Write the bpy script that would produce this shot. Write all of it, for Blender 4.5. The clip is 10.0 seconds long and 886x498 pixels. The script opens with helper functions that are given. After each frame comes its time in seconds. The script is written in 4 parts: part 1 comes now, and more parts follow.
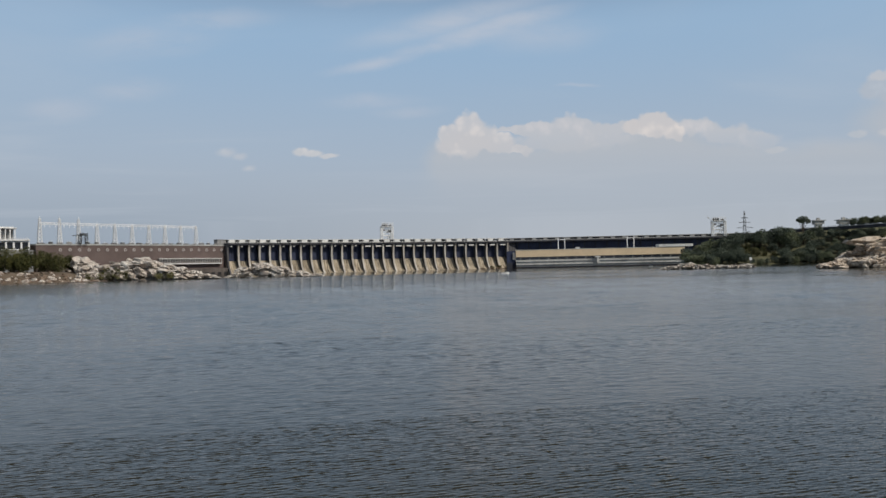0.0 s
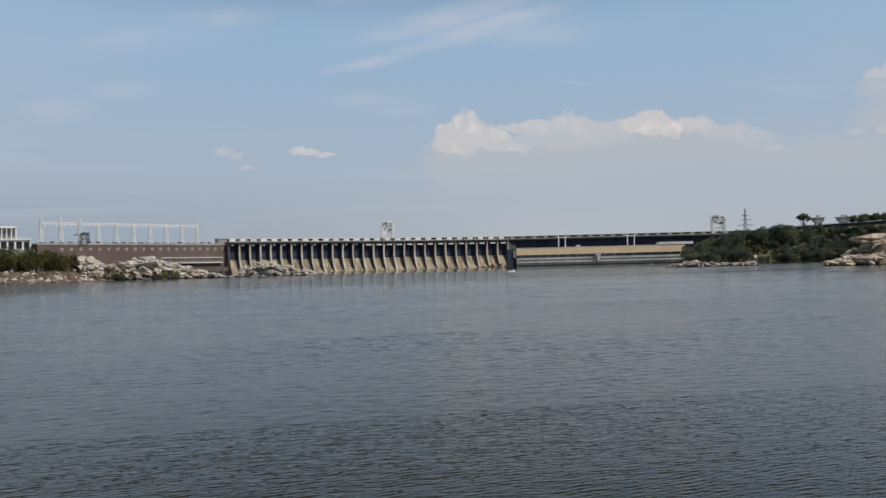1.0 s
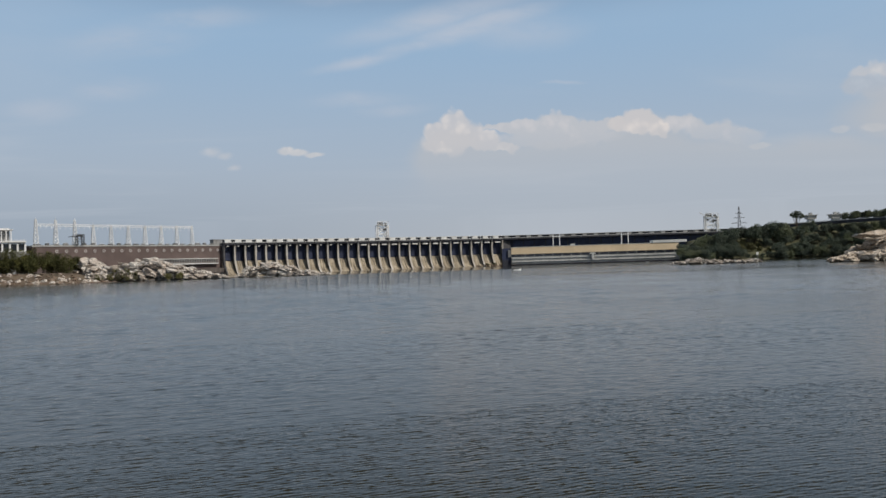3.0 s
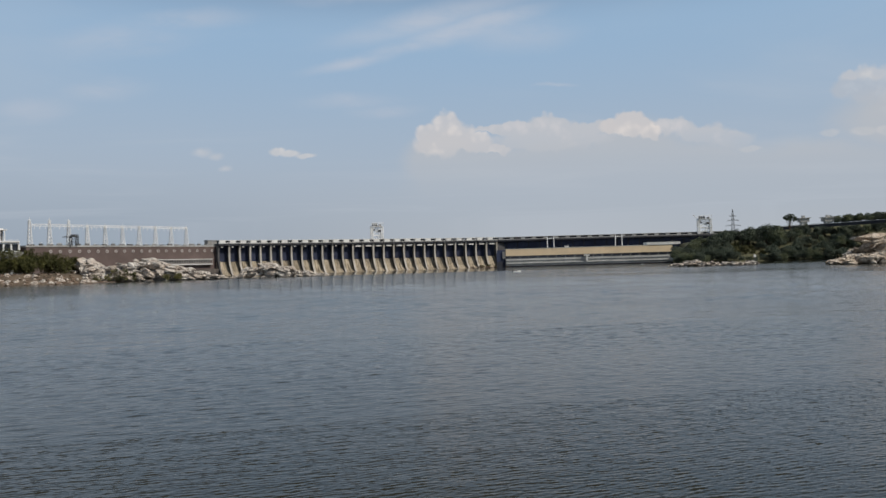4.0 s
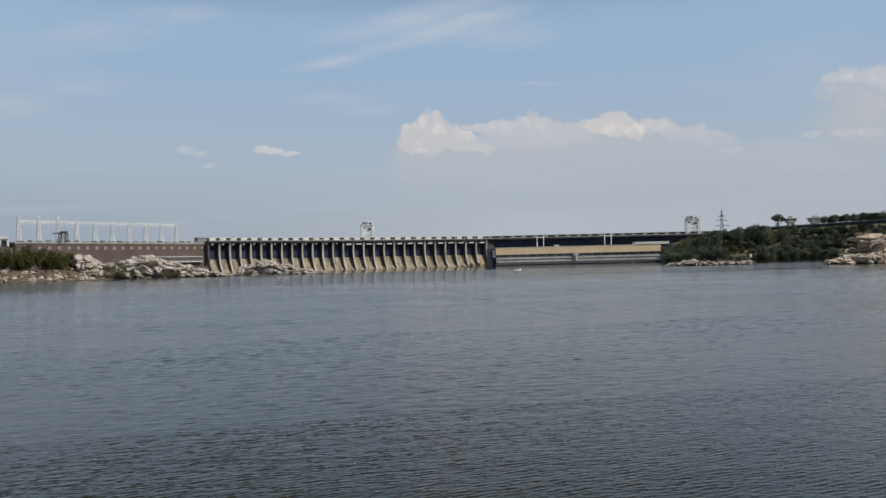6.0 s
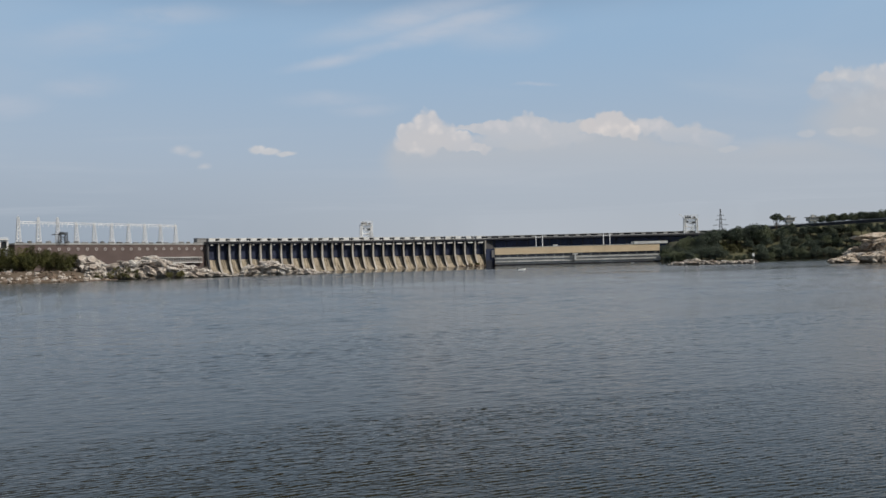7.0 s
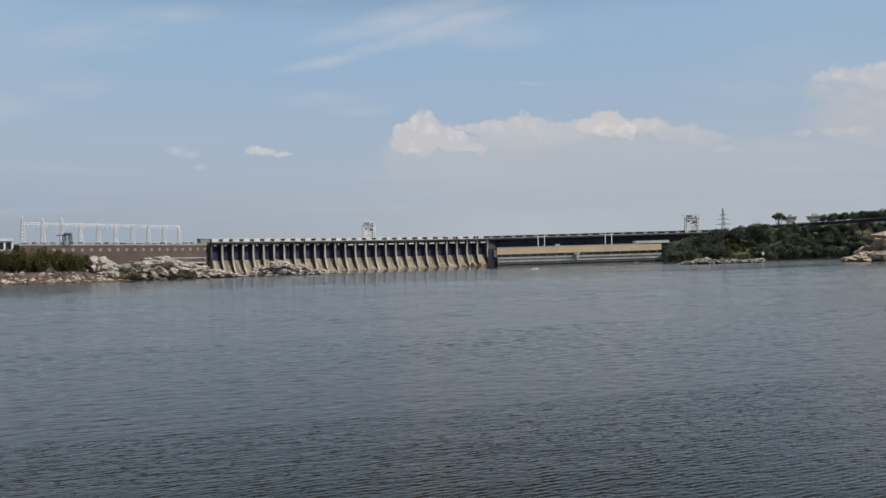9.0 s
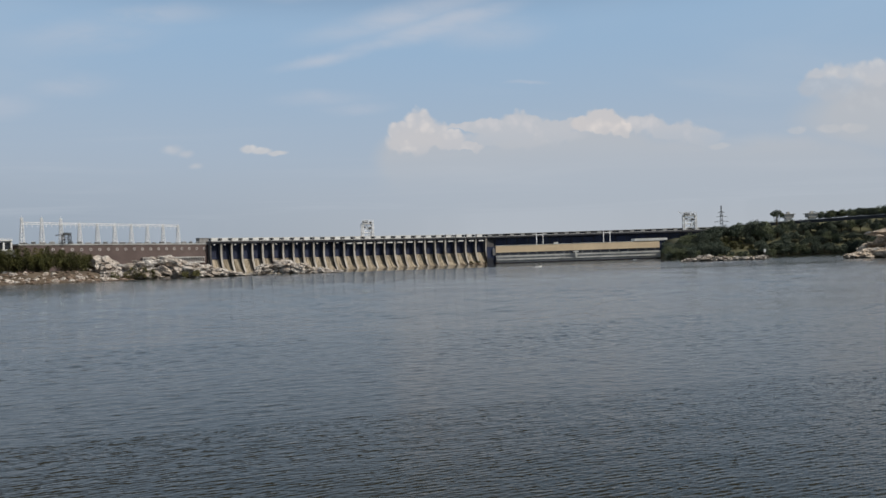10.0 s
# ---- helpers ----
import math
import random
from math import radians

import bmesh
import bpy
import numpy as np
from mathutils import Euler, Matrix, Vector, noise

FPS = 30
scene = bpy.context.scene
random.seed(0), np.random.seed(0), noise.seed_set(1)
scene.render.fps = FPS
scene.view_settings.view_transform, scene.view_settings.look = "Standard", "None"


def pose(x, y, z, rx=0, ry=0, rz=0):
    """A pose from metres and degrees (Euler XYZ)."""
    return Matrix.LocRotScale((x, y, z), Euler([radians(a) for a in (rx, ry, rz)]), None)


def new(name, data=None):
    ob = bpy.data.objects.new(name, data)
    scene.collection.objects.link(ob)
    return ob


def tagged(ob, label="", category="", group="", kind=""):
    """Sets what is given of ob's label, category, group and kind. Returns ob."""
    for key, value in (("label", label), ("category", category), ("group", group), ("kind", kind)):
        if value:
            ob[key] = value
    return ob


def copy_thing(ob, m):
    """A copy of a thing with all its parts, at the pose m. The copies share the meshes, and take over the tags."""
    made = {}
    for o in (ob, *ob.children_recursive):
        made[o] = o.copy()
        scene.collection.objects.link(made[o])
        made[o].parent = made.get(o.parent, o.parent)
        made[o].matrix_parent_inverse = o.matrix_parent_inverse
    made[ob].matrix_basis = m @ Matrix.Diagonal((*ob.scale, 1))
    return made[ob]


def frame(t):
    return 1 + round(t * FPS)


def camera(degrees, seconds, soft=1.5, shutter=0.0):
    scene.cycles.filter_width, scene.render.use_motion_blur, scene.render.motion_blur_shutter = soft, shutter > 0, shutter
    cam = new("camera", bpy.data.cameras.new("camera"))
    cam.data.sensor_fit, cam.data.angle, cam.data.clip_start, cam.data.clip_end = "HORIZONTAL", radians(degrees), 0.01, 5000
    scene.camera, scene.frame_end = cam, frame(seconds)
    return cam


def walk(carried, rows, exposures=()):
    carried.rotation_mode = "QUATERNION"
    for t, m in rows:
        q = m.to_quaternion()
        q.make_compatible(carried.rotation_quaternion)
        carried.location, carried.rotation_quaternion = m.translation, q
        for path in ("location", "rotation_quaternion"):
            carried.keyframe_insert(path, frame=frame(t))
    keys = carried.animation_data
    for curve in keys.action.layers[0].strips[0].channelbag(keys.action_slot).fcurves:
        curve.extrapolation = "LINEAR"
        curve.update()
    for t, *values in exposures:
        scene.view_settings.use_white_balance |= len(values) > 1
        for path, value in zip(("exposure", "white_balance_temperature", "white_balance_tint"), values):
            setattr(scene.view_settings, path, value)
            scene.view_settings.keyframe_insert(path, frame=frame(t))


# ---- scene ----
# seconds, x, y, yaw, tilt, lean of a camera on the deck of a slow boat
ROWS = [
    (0.0, 0.00, -0.00, 3.801, 91.310, -1.242),
    (0.5, -2.04, -0.67, 3.701, 91.273, -1.383),
    (1.0, -4.09, -1.34, 3.636, 91.195, -1.412),
    (1.5, -6.13, -2.01, 3.536, 91.265, -1.455),
    (2.0, -8.17, -2.68, 3.337, 91.181, -1.534),
    (2.5, -10.21, -3.35, 3.120, 91.113, -1.730),
    (4.0, -16.34, -5.36, 2.245, 91.244, -1.619),
    (4.5, -18.38, -6.03, 1.975, 91.179, -1.551),
    (5.0, -20.43, -6.71, 1.703, 91.143, -1.479),
    (5.5, -22.47, -7.38, 1.373, 91.122, -1.389),
    (7.0, -28.60, -9.39, 0.859, 91.115, -1.532),
    (7.5, -30.64, -10.06, 0.782, 91.185, -1.605),
    (8.0, -32.68, -10.73, 0.828, 91.182, -1.634),
    (8.5, -34.73, -11.40, 0.710, 91.130, -1.668),
    (9.0, -36.77, -12.07, 0.617, 91.115, -1.676),
    (9.5, -38.81, -12.74, 0.549, 91.065, -1.815),
    (10.0, -40.86, -13.41, 0.322, 90.992, -1.889),
]
EYE = 3.8
cam = camera(57.94, 10.0, soft=1.5)


def boat_pose(x, y, yaw, tilt, lean):
    turn = pose(0, 0, 0, 0, 0, yaw) @ pose(0, 0, 0, tilt, 0, 0) @ pose(0, 0, 0, 0, 0, lean)
    return Matrix.Translation((x, y, EYE)) @ turn


walk(cam, [(r[0], boat_pose(*r[1:])) for r in ROWS])

# ---- light ----
SUN_DIR = Vector((0.66, -0.36, 0.66)).normalized()
scene.view_settings.exposure = 0.0
sun = new("sun", bpy.data.lights.new("sun", "SUN"))
sun.data.energy, sun.data.angle, sun.data.color = 3.0, radians(0.6), (1.0, 0.93, 0.83)
sun.matrix_world = Matrix.Translation((0, 0, 300)) @ SUN_DIR.to_track_quat("Z", "Y").to_matrix().to_4x4()


class Nodes:
    """Short hand for building a node tree."""

    def __init__(self, tree):
        self.tree = tree
        tree.nodes.clear()

    def add(self, kind, **given):
        n = self.tree.nodes.new(kind)
        for key, value in given.items():
            setattr(n, key, value)
        return n

    def link(self, a, b):
        self.tree.links.new(a, b)

    def feed(self, socket, value):
        if isinstance(value, bpy.types.NodeSocket):
            self.link(value, socket)
        else:
            socket.default_value = value

    def math(self, op, a, b=0.0, c=0.0, clamp=False):
        n = self.add("ShaderNodeMath", operation=op, use_clamp=clamp)
        for s, v in zip(n.inputs, (a, b, c)):
            self.feed(s, v)
        return n.outputs[0]

    def smooth(self, v, lo, hi, to_lo=0.0, to_hi=1.0):
        n = self.add("ShaderNodeMapRange", interpolation_type="SMOOTHSTEP")
        for s, x in zip(n.inputs, (v, lo, hi, to_lo, to_hi)):
            self.feed(s, x)
        return n.outputs[0]

    def mix(self, fac, a, b, blend="MIX"):
        n = self.add("ShaderNodeMix", data_type="RGBA", blend_type=blend)
        self.feed(n.inputs[0], fac)
        for s, v in zip((n.inputs[6], n.inputs[7]), (a, b)):
            self.feed(s, (*v, 1.0) if isinstance(v, tuple) and len(v) == 3 else v)
        return n.outputs[2]

    def noise(self, vector, scale, detail=4.0, rough=0.55, distortion=0.0):
        n = self.add("ShaderNodeTexNoise")
        self.link(vector, n.inputs["Vector"])
        n.inputs["Scale"].default_value = scale
        n.inputs["Detail"].default_value = detail
        n.inputs["Roughness"].default_value = rough
        n.inputs["Distortion"].default_value = distortion
        return n.outputs[0]

    def scaled(self, vector, x, y, z, rot=(0, 0, 0)):
        n = self.add("ShaderNodeMapping")
        self.link(vector, n.inputs[0])
        n.inputs["Rotation"].default_value = rot
        n.inputs["Scale"].default_value = (x, y, z)
        return n.outputs[0]

    def combine(self, x, y, z):
        n = self.add("ShaderNodeCombineXYZ")
        for s, v in zip(n.inputs, (x, y, z)):
            self.feed(s, v)
        return n.outputs[0]

    def split(self, v):
        n = self.add("ShaderNodeSeparateXYZ")
        self.link(v, n.inputs[0])
        return n.outputs


# ---- sky ----
def build_sky():
    world = bpy.data.worlds.new("sky")
    scene.world = world
    world.use_nodes = True
    k = Nodes(world.node_tree)
    out = k.add("ShaderNodeOutputWorld")
    back = k.add("ShaderNodeBackground")
    back.inputs[1].default_value = 1.0
    k.link(back.outputs[0], out.inputs[0])
    sky = k.add("ShaderNodeTexSky", sky_type="NISHITA", sun_disc=False)
    sky.sun_elevation = math.asin(SUN_DIR.z)
    sky.sun_rotation = math.atan2(SUN_DIR.x, SUN_DIR.y)
    sky.air_density, sky.dust_density, sky.ozone_density = 1.0, 1.2, 1.6
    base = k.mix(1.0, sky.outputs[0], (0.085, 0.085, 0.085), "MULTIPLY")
    way = k.add("ShaderNodeTexCoord").outputs["Generated"]
    x, y, z = k.split(way)
    ahead = k.math("MAXIMUM", y, 0.02)
    u, v = k.math("DIVIDE", x, ahead), k.math("DIVIDE", z, ahead)
    uv = k.combine(u, v, 0.0)
    # overhead grey added above the view, to darken and neutralise the water's reflection
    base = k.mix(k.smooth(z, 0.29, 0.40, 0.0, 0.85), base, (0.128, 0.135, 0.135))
    # hazy air towards the horizon, thicker to the right
    base = k.mix(k.smooth(z, 0.275, 0.39, 0.97, 0.0), base, (0.300, 0.445, 0.620))
    base = k.mix(k.smooth(z, 0.08, 0.30, 1.0, 0.0), base, (0.385, 0.455, 0.545))
    base = k.mix(k.smooth(z, 0.0, 0.15, 0.85, 0.0), base, k.mix(k.smooth(u, -0.55, 0.15), (0.298, 0.348, 0.412), (0.438, 0.464, 0.500)))

    def blobs(items, u, v, soft=0.05):
        best = None
        for bu, bv, ru, rv in items:
            a = k.math("DIVIDE", k.math("SUBTRACT", u, bu), ru)
            b = k.math("DIVIDE", k.math("SUBTRACT", v, bv), rv)
            r = k.math("SUBTRACT", 1.0, k.math("SQRT", k.math("ADD", k.math("MULTIPLY", a, a), k.math("MULTIPLY", b, b))))
            best = r if best is None else k.math("SMOOTH_MAX", best, r, soft)
        return best

    def warped(scale, amount, detail):
        n = k.add("ShaderNodeTexNoise")
        k.link(uv, n.inputs["Vector"])
        n.inputs["Scale"].default_value, n.inputs["Detail"].default_value, n.inputs["Roughness"].default_value = scale, detail, 0.6
        a, b, _ = k.split(n.outputs["Color"])
        return k.math("MULTIPLY_ADD", k.math("SUBTRACT", a, 0.5), amount, u), k.math("MULTIPLY_ADD", k.math("SUBTRACT", b, 0.5), amount, v)

    # thin high veils over the whole sky
    height = k.math("MAXIMUM", z, 0.06)
    plane = k.combine(k.math("DIVIDE", x, height), k.math("DIVIDE", y, height), 0.0)
    veil = k.noise(k.scaled(plane, 0.30, 0.42, 1.0, (0, 0, 0.5)), 1.0, 5.0, 0.55, 0.6)
    base = k.mix(k.smooth(veil, 0.45, 0.8, 0.0, 0.35), base, (0.50, 0.545, 0.61))
    # streaks of cirrus
    su, sv = warped(6.0, 0.03, 5.0)
    tilt = k.math("MULTIPLY_ADD", k.math("ADD", su, 0.12), -0.19, sv)
    streak = blobs([(-0.145, 0.265, 0.085, 0.011), (-0.085, 0.270, 0.075, 0.012), (-0.02, 0.276, 0.10, 0.020), (0.03, 0.280, 0.09, 0.016), (-0.05, 0.298, 0.16, 0.022)], su, tilt, 0.2)
    left = blobs([(-0.155, 0.2095, 0.075, 0.011), (-0.108, 0.196, 0.050, 0.010), (-0.36, 0.325, 0.09, 0.016), (-0.44, 0.300, 0.10, 0.026), (-0.462, 0.237, 0.060, 0.016),
                  (-0.56, 0.220, 0.06, 0.018), (0.105, 0.2235, 0.028, 0.0028), (0.06, 0.290, 0.08, 0.026), (-0.13, 0.345, 0.10, 0.012)], su, sv, 0.2)
    comb = k.noise(k.scaled(uv, 1.0, 3.0, 1.0, (0, 0, -0.35)), 8.0, 6.0, 0.6, 0.6)
    streak = k.math("MULTIPLY", k.smooth(streak, -0.1, 1.0), k.smooth(comb, 0.05, 0.62))
    left = k.math("MULTIPLY", k.smooth(left, -0.3, 0.9), k.smooth(comb, 0.15, 0.65))
    base = k.mix(k.math("MULTIPLY", streak, 0.55), base, (0.545, 0.565, 0.625))
    base = k.mix(k.math("MULTIPLY", left, 0.40), base, (0.50, 0.535, 0.61))
    # hazy body of the cloud bank
    bu, bv = warped(13.0, 0.030, 5.0)
    body = blobs([(0.115, 0.11, 0.14, 0.062), (0.195, 0.11, 0.12, 0.072), (0.29, 0.10, 0.14, 0.060), (-0.035, 0.125, 0.065, 0.055),
                  (0.42, 0.095, 0.18, 0.062), (0.58, 0.165, 0.16, 0.055), (0.03, 0.10, 0.14, 0.062)], bu, bv, 0.1)
    base = k.mix(k.math("MULTIPLY", k.smooth(body, -0.02, 0.45), k.smooth(v, 0.06, 0.165, 0.0, 0.9)), base, (0.462, 0.488, 0.528))
    # heaped heads: coarse and fine billows push their outline about
    heap = k.add("ShaderNodeTexVoronoi", feature="SMOOTH_F1")
    lobe = k.add("ShaderNodeTexVoronoi", feature="SMOOTH_F1")
    wu, wv = warped(24.0, 0.016, 5.0)
    for n, scale in ((heap, 46.0), (lobe, 118.0)):
        k.link(k.combine(wu, wv, 0.0), n.inputs["Vector"])
        n.inputs["Scale"].default_value, n.inputs["Smoothness"].default_value = scale, 0.35
    puff = k.math("MULTIPLY_ADD", heap.outputs["Distance"], 0.012, k.math("MULTIPLY", lobe.outputs["Distance"], 0.0055))
    hu = k.math("MULTIPLY_ADD", k.math("SUBTRACT", wu, u), 0.6, u)
    hv = k.math("ADD", k.math("MULTIPLY_ADD", k.math("SUBTRACT", wv, v), 0.45, v), k.math("SUBTRACT", puff, 0.0145))
    crease = k.smooth(k.math("MULTIPLY_ADD", lobe.outputs["Distance"], 0.45, heap.outputs["Distance"]), 0.25, 0.85)

    gentle = k.math("MULTIPLY_ADD", k.math("SUBTRACT", hv, v), 0.3, v)

    def heaps(items, strength, top, shade, edge=0.28, low=0.0, soft=0.12, rise=hv):
        """One bank of lit heads, which melt into the haze below low."""
        field = k.smooth(blobs(items, hu, rise, soft), 0.0, edge)
        amount = k.math("MULTIPLY", field, strength)
        if low:
            amount = k.math("MULTIPLY", amount, k.smooth(v, low - 0.022, low + 0.022))
        return k.mix(amount, base, k.mix(crease, top, shade))

    base = heaps([(0.46, 0.200, 0.020, 0.018), (0.485, 0.200, 0.040, 0.022), (0.55, 0.195, 0.075, 0.030), (0.56, 0.170, 0.09, 0.030)], 0.55, (0.53, 0.545, 0.575), (0.47, 0.49, 0.53), 0.5, 0.175)
    base = heaps([(0.468, 0.2165, 0.018, 0.010), (0.495, 0.217, 0.030, 0.013), (0.54, 0.215, 0.05, 0.018)], 0.75, (0.61, 0.605, 0.615), (0.53, 0.54, 0.57), 0.55)
    base = heaps([(0.030, 0.163, 0.035, 0.007), (0.060, 0.163, 0.040, 0.011), (0.100, 0.168, 0.036, 0.014), (0.138, 0.161, 0.035, 0.012), (0.165, 0.165, 0.022, 0.010),
                  (0.250, 0.160, 0.032, 0.012), (0.286, 0.152, 0.042, 0.014), (0.322, 0.142, 0.035, 0.014), (0.10, 0.150, 0.09, 0.016)], 0.85, (0.60, 0.585, 0.60), (0.52, 0.53, 0.56), 0.38, 0.146)
    base = heaps([(-0.030, 0.170, 0.024, 0.019), (-0.054, 0.160, 0.018, 0.017), (-0.013, 0.156, 0.024, 0.018), (0.006, 0.147, 0.024, 0.013), (0.030, 0.139, 0.024, 0.009), (-0.042, 0.146, 0.034, 0.017)],
                 0.80, (0.70, 0.655, 0.635), (0.565, 0.555, 0.57), 0.35, 0.134)
    base = heaps([(0.197, 0.173, 0.022, 0.014), (0.178, 0.164, 0.021, 0.012), (0.211, 0.162, 0.020, 0.015), (0.221, 0.152, 0.016, 0.009), (0.196, 0.158, 0.026, 0.012)],
                 0.90, (0.73, 0.675, 0.645), (0.585, 0.565, 0.57), 0.30, 0.146)
    base = heaps([(0.441, 0.149, 0.015, 0.006), (0.482, 0.150, 0.020, 0.008), (0.512, 0.150, 0.022, 0.008), (0.345, 0.133, 0.018, 0.005)], 0.42, (0.62, 0.60, 0.60), (0.54, 0.545, 0.56), 0.5, rise=gentle)
    base = heaps([(-0.245, 0.1490, 0.014, 0.0068), (-0.230, 0.1462, 0.018, 0.0055), (-0.210, 0.1430, 0.018, 0.0038)], 0.80, (0.66, 0.64, 0.635), (0.56, 0.565, 0.585), 0.55, rise=gentle)
    base = heaps([(-0.341, 0.1510, 0.018, 0.0095), (-0.325, 0.1460, 0.014, 0.007), (-0.312, 0.130, 0.012, 0.006)], 0.55, (0.60, 0.60, 0.62), (0.53, 0.545, 0.58), 0.9, rise=gentle)
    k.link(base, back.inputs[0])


build_sky()


# ---- materials ----
def material(name, colour, rough=0.8, metal=0.0, spread=0.15, grain=1.0, stain=0.0, stain_colour=(0.1, 0.09, 0.08), bump=0.3, streaks=0.0, spec=0.3, vary=0.0):
    m = bpy.data.materials.new(name)
    m.use_nodes = True
    k = Nodes(m.node_tree)
    out = k.add("ShaderNodeOutputMaterial")
    b = k.add("ShaderNodeBsdfPrincipled")
    k.link(b.outputs[0], out.inputs[0])
    where = k.add("ShaderNodeNewGeometry").outputs["Position"]
    big = k.noise(where, grain * 0.12, 5.0)
    small = k.noise(where, grain * 1.7, 5.0)
    dark = tuple(c * (1 - spread) for c in colour)
    light = tuple(min(1.0, c * (1 + spread)) for c in colour)
    c = k.mix(k.smooth(big, 0.35, 0.65), dark, light)
    c = k.mix(k.math("MULTIPLY", k.smooth(small, 0.4, 0.75), spread * 2), c, tuple(x * 0.6 for x in colour))
    if stain:
        patch = k.smooth(k.noise(where, grain * 0.45, 6.0, 0.65), 0.5, 0.68)
        c = k.mix(k.math("MULTIPLY", patch, stain), c, stain_colour)
    if streaks:
        local = k.add("ShaderNodeTexCoord").outputs["Object"]
        lx, ly, lz = k.split(local)
        shift = k.math("MULTIPLY", k.add("ShaderNodeObjectInfo").outputs["Random"], 400.0)
        run = k.noise(k.combine(k.math("MULTIPLY_ADD", lx, 1.1, shift), k.math("MULTIPLY", ly, 0.03), k.math("MULTIPLY", lz, 0.04)), 1.0, 5.0, 0.65)
        c = k.mix(k.math("MULTIPLY", k.smooth(run, 0.44, 0.60), streaks), c, stain_colour)
    if vary:
        own = k.add("ShaderNodeObjectInfo").outputs["Random"]
        c = k.mix(k.math("MULTIPLY", own, vary), c, tuple(x * 0.45 for x in colour))
    k.link(c, b.inputs["Base Color"])
    b.inputs["Roughness"].default_value, b.inputs["Metallic"].default_value = rough, metal
    b.inputs["Specular IOR Level"].default_value = spec
    if bump:
        n = k.add("ShaderNodeBump")
        n.inputs["Strength"].default_value, n.inputs["Distance"].default_value = bump, 0.3 / grain
        k.link(small, n.inputs["Height"])
        k.link(n.outputs[0], b.inputs["Normal"])
    return m


def water_material():
    m = bpy.data.materials.new("river_water")
    m.use_nodes = True
    k = Nodes(m.node_tree)
    out = k.add("ShaderNodeOutputMaterial")
    b = k.add("ShaderNodeBsdfPrincipled")
    k.link(b.outputs[0], out.inputs[0])
    where = k.add("ShaderNodeNewGeometry").outputs["Position"]
    y = k.split(where)[1]
    b.inputs["Base Color"].default_value = (0.0230, 0.0215, 0.0112, 1)
    b.inputs["IOR"].default_value = 1.26
    # long slicks between lanes ruffled by the wind; towards the dam the river lies calmer
    lanes = k.noise(k.scaled(where, 0.0032, 0.017, 1.0, (0, 0, -0.22)), 1.0, 6.0, 0.62, 0.8)
    gusts = k.noise(k.scaled(where, 0.012, 0.030, 1.0, (0, 0, 0.25)), 1.0, 4.0, 0.6, 0.5)
    lee = k.smooth(y, 420.0, 560.0, 0.0, 0.22)
    slick = k.smooth(k.math("ADD", lanes, lee), 0.57, 0.64)
    away = k.smooth(y, 10.0, 75.0)
    ruffle = k.math("MULTIPLY_ADD", k.smooth(gusts, 0.35, 0.65), 0.05, 0.11)
    rough = k.math("MULTIPLY_ADD", away, k.math("SUBTRACT", ruffle, 0.08), 0.08)
    rough = k.math("MULTIPLY", rough, k.math("MULTIPLY_ADD", k.math("MULTIPLY", slick, away), -0.55, 1.0))
    k.link(rough, b.inputs["Roughness"])
    fine = k.noise(k.scaled(where, 3.2, 6.5, 1.0, (0, 0, 0.1)), 1.0, 3.0, 0.55, 0.2)
    n = k.add("ShaderNodeBump")
    n.inputs["Distance"].default_value = 1.0
    k.link(k.math("MULTIPLY", k.smooth(y, 30.0, 200.0, 0.5, 0.08), k.math("MULTIPLY_ADD", slick, -0.8, 1.0)), n.inputs["Strength"])
    k.link(k.math("MULTIPLY", fine, 0.022), n.inputs["Height"])
    k.link(n.outputs[0], b.inputs["Normal"])
    return m


def leaf_material(name, dark, light):
    m = bpy.data.materials.new(name)
    m.use_nodes = True
    k = Nodes(m.node_tree)
    out = k.add("ShaderNodeOutputMaterial")
    b = k.add("ShaderNodeBsdfPrincipled")
    geo = k.add("ShaderNodeNewGeometry")
    own = k.add("ShaderNodeObjectInfo").outputs["Random"]
    c = k.mix(geo.outputs["Random Per Island"], dark, light)
    mean = tuple(0.5 * (d + g) for d, g in zip(dark, light))
    c = k.mix(k.smooth(own, 0.0, 0.35, 0.75, 0.0), c, tuple(0.5 * x for x in mean))
    c = k.mix(k.smooth(own, 0.62, 1.0, 0.0, 0.8), c, tuple(x * q for x, q in zip(mean, (1.75, 1.6, 1.2))))
    k.link(c, b.inputs["Base Color"])
    b.inputs["Roughness"].default_value = 0.7
    b.inputs["Specular IOR Level"].default_value = 0.2
    k.link(b.outputs[0], out.inputs[0])
    return m


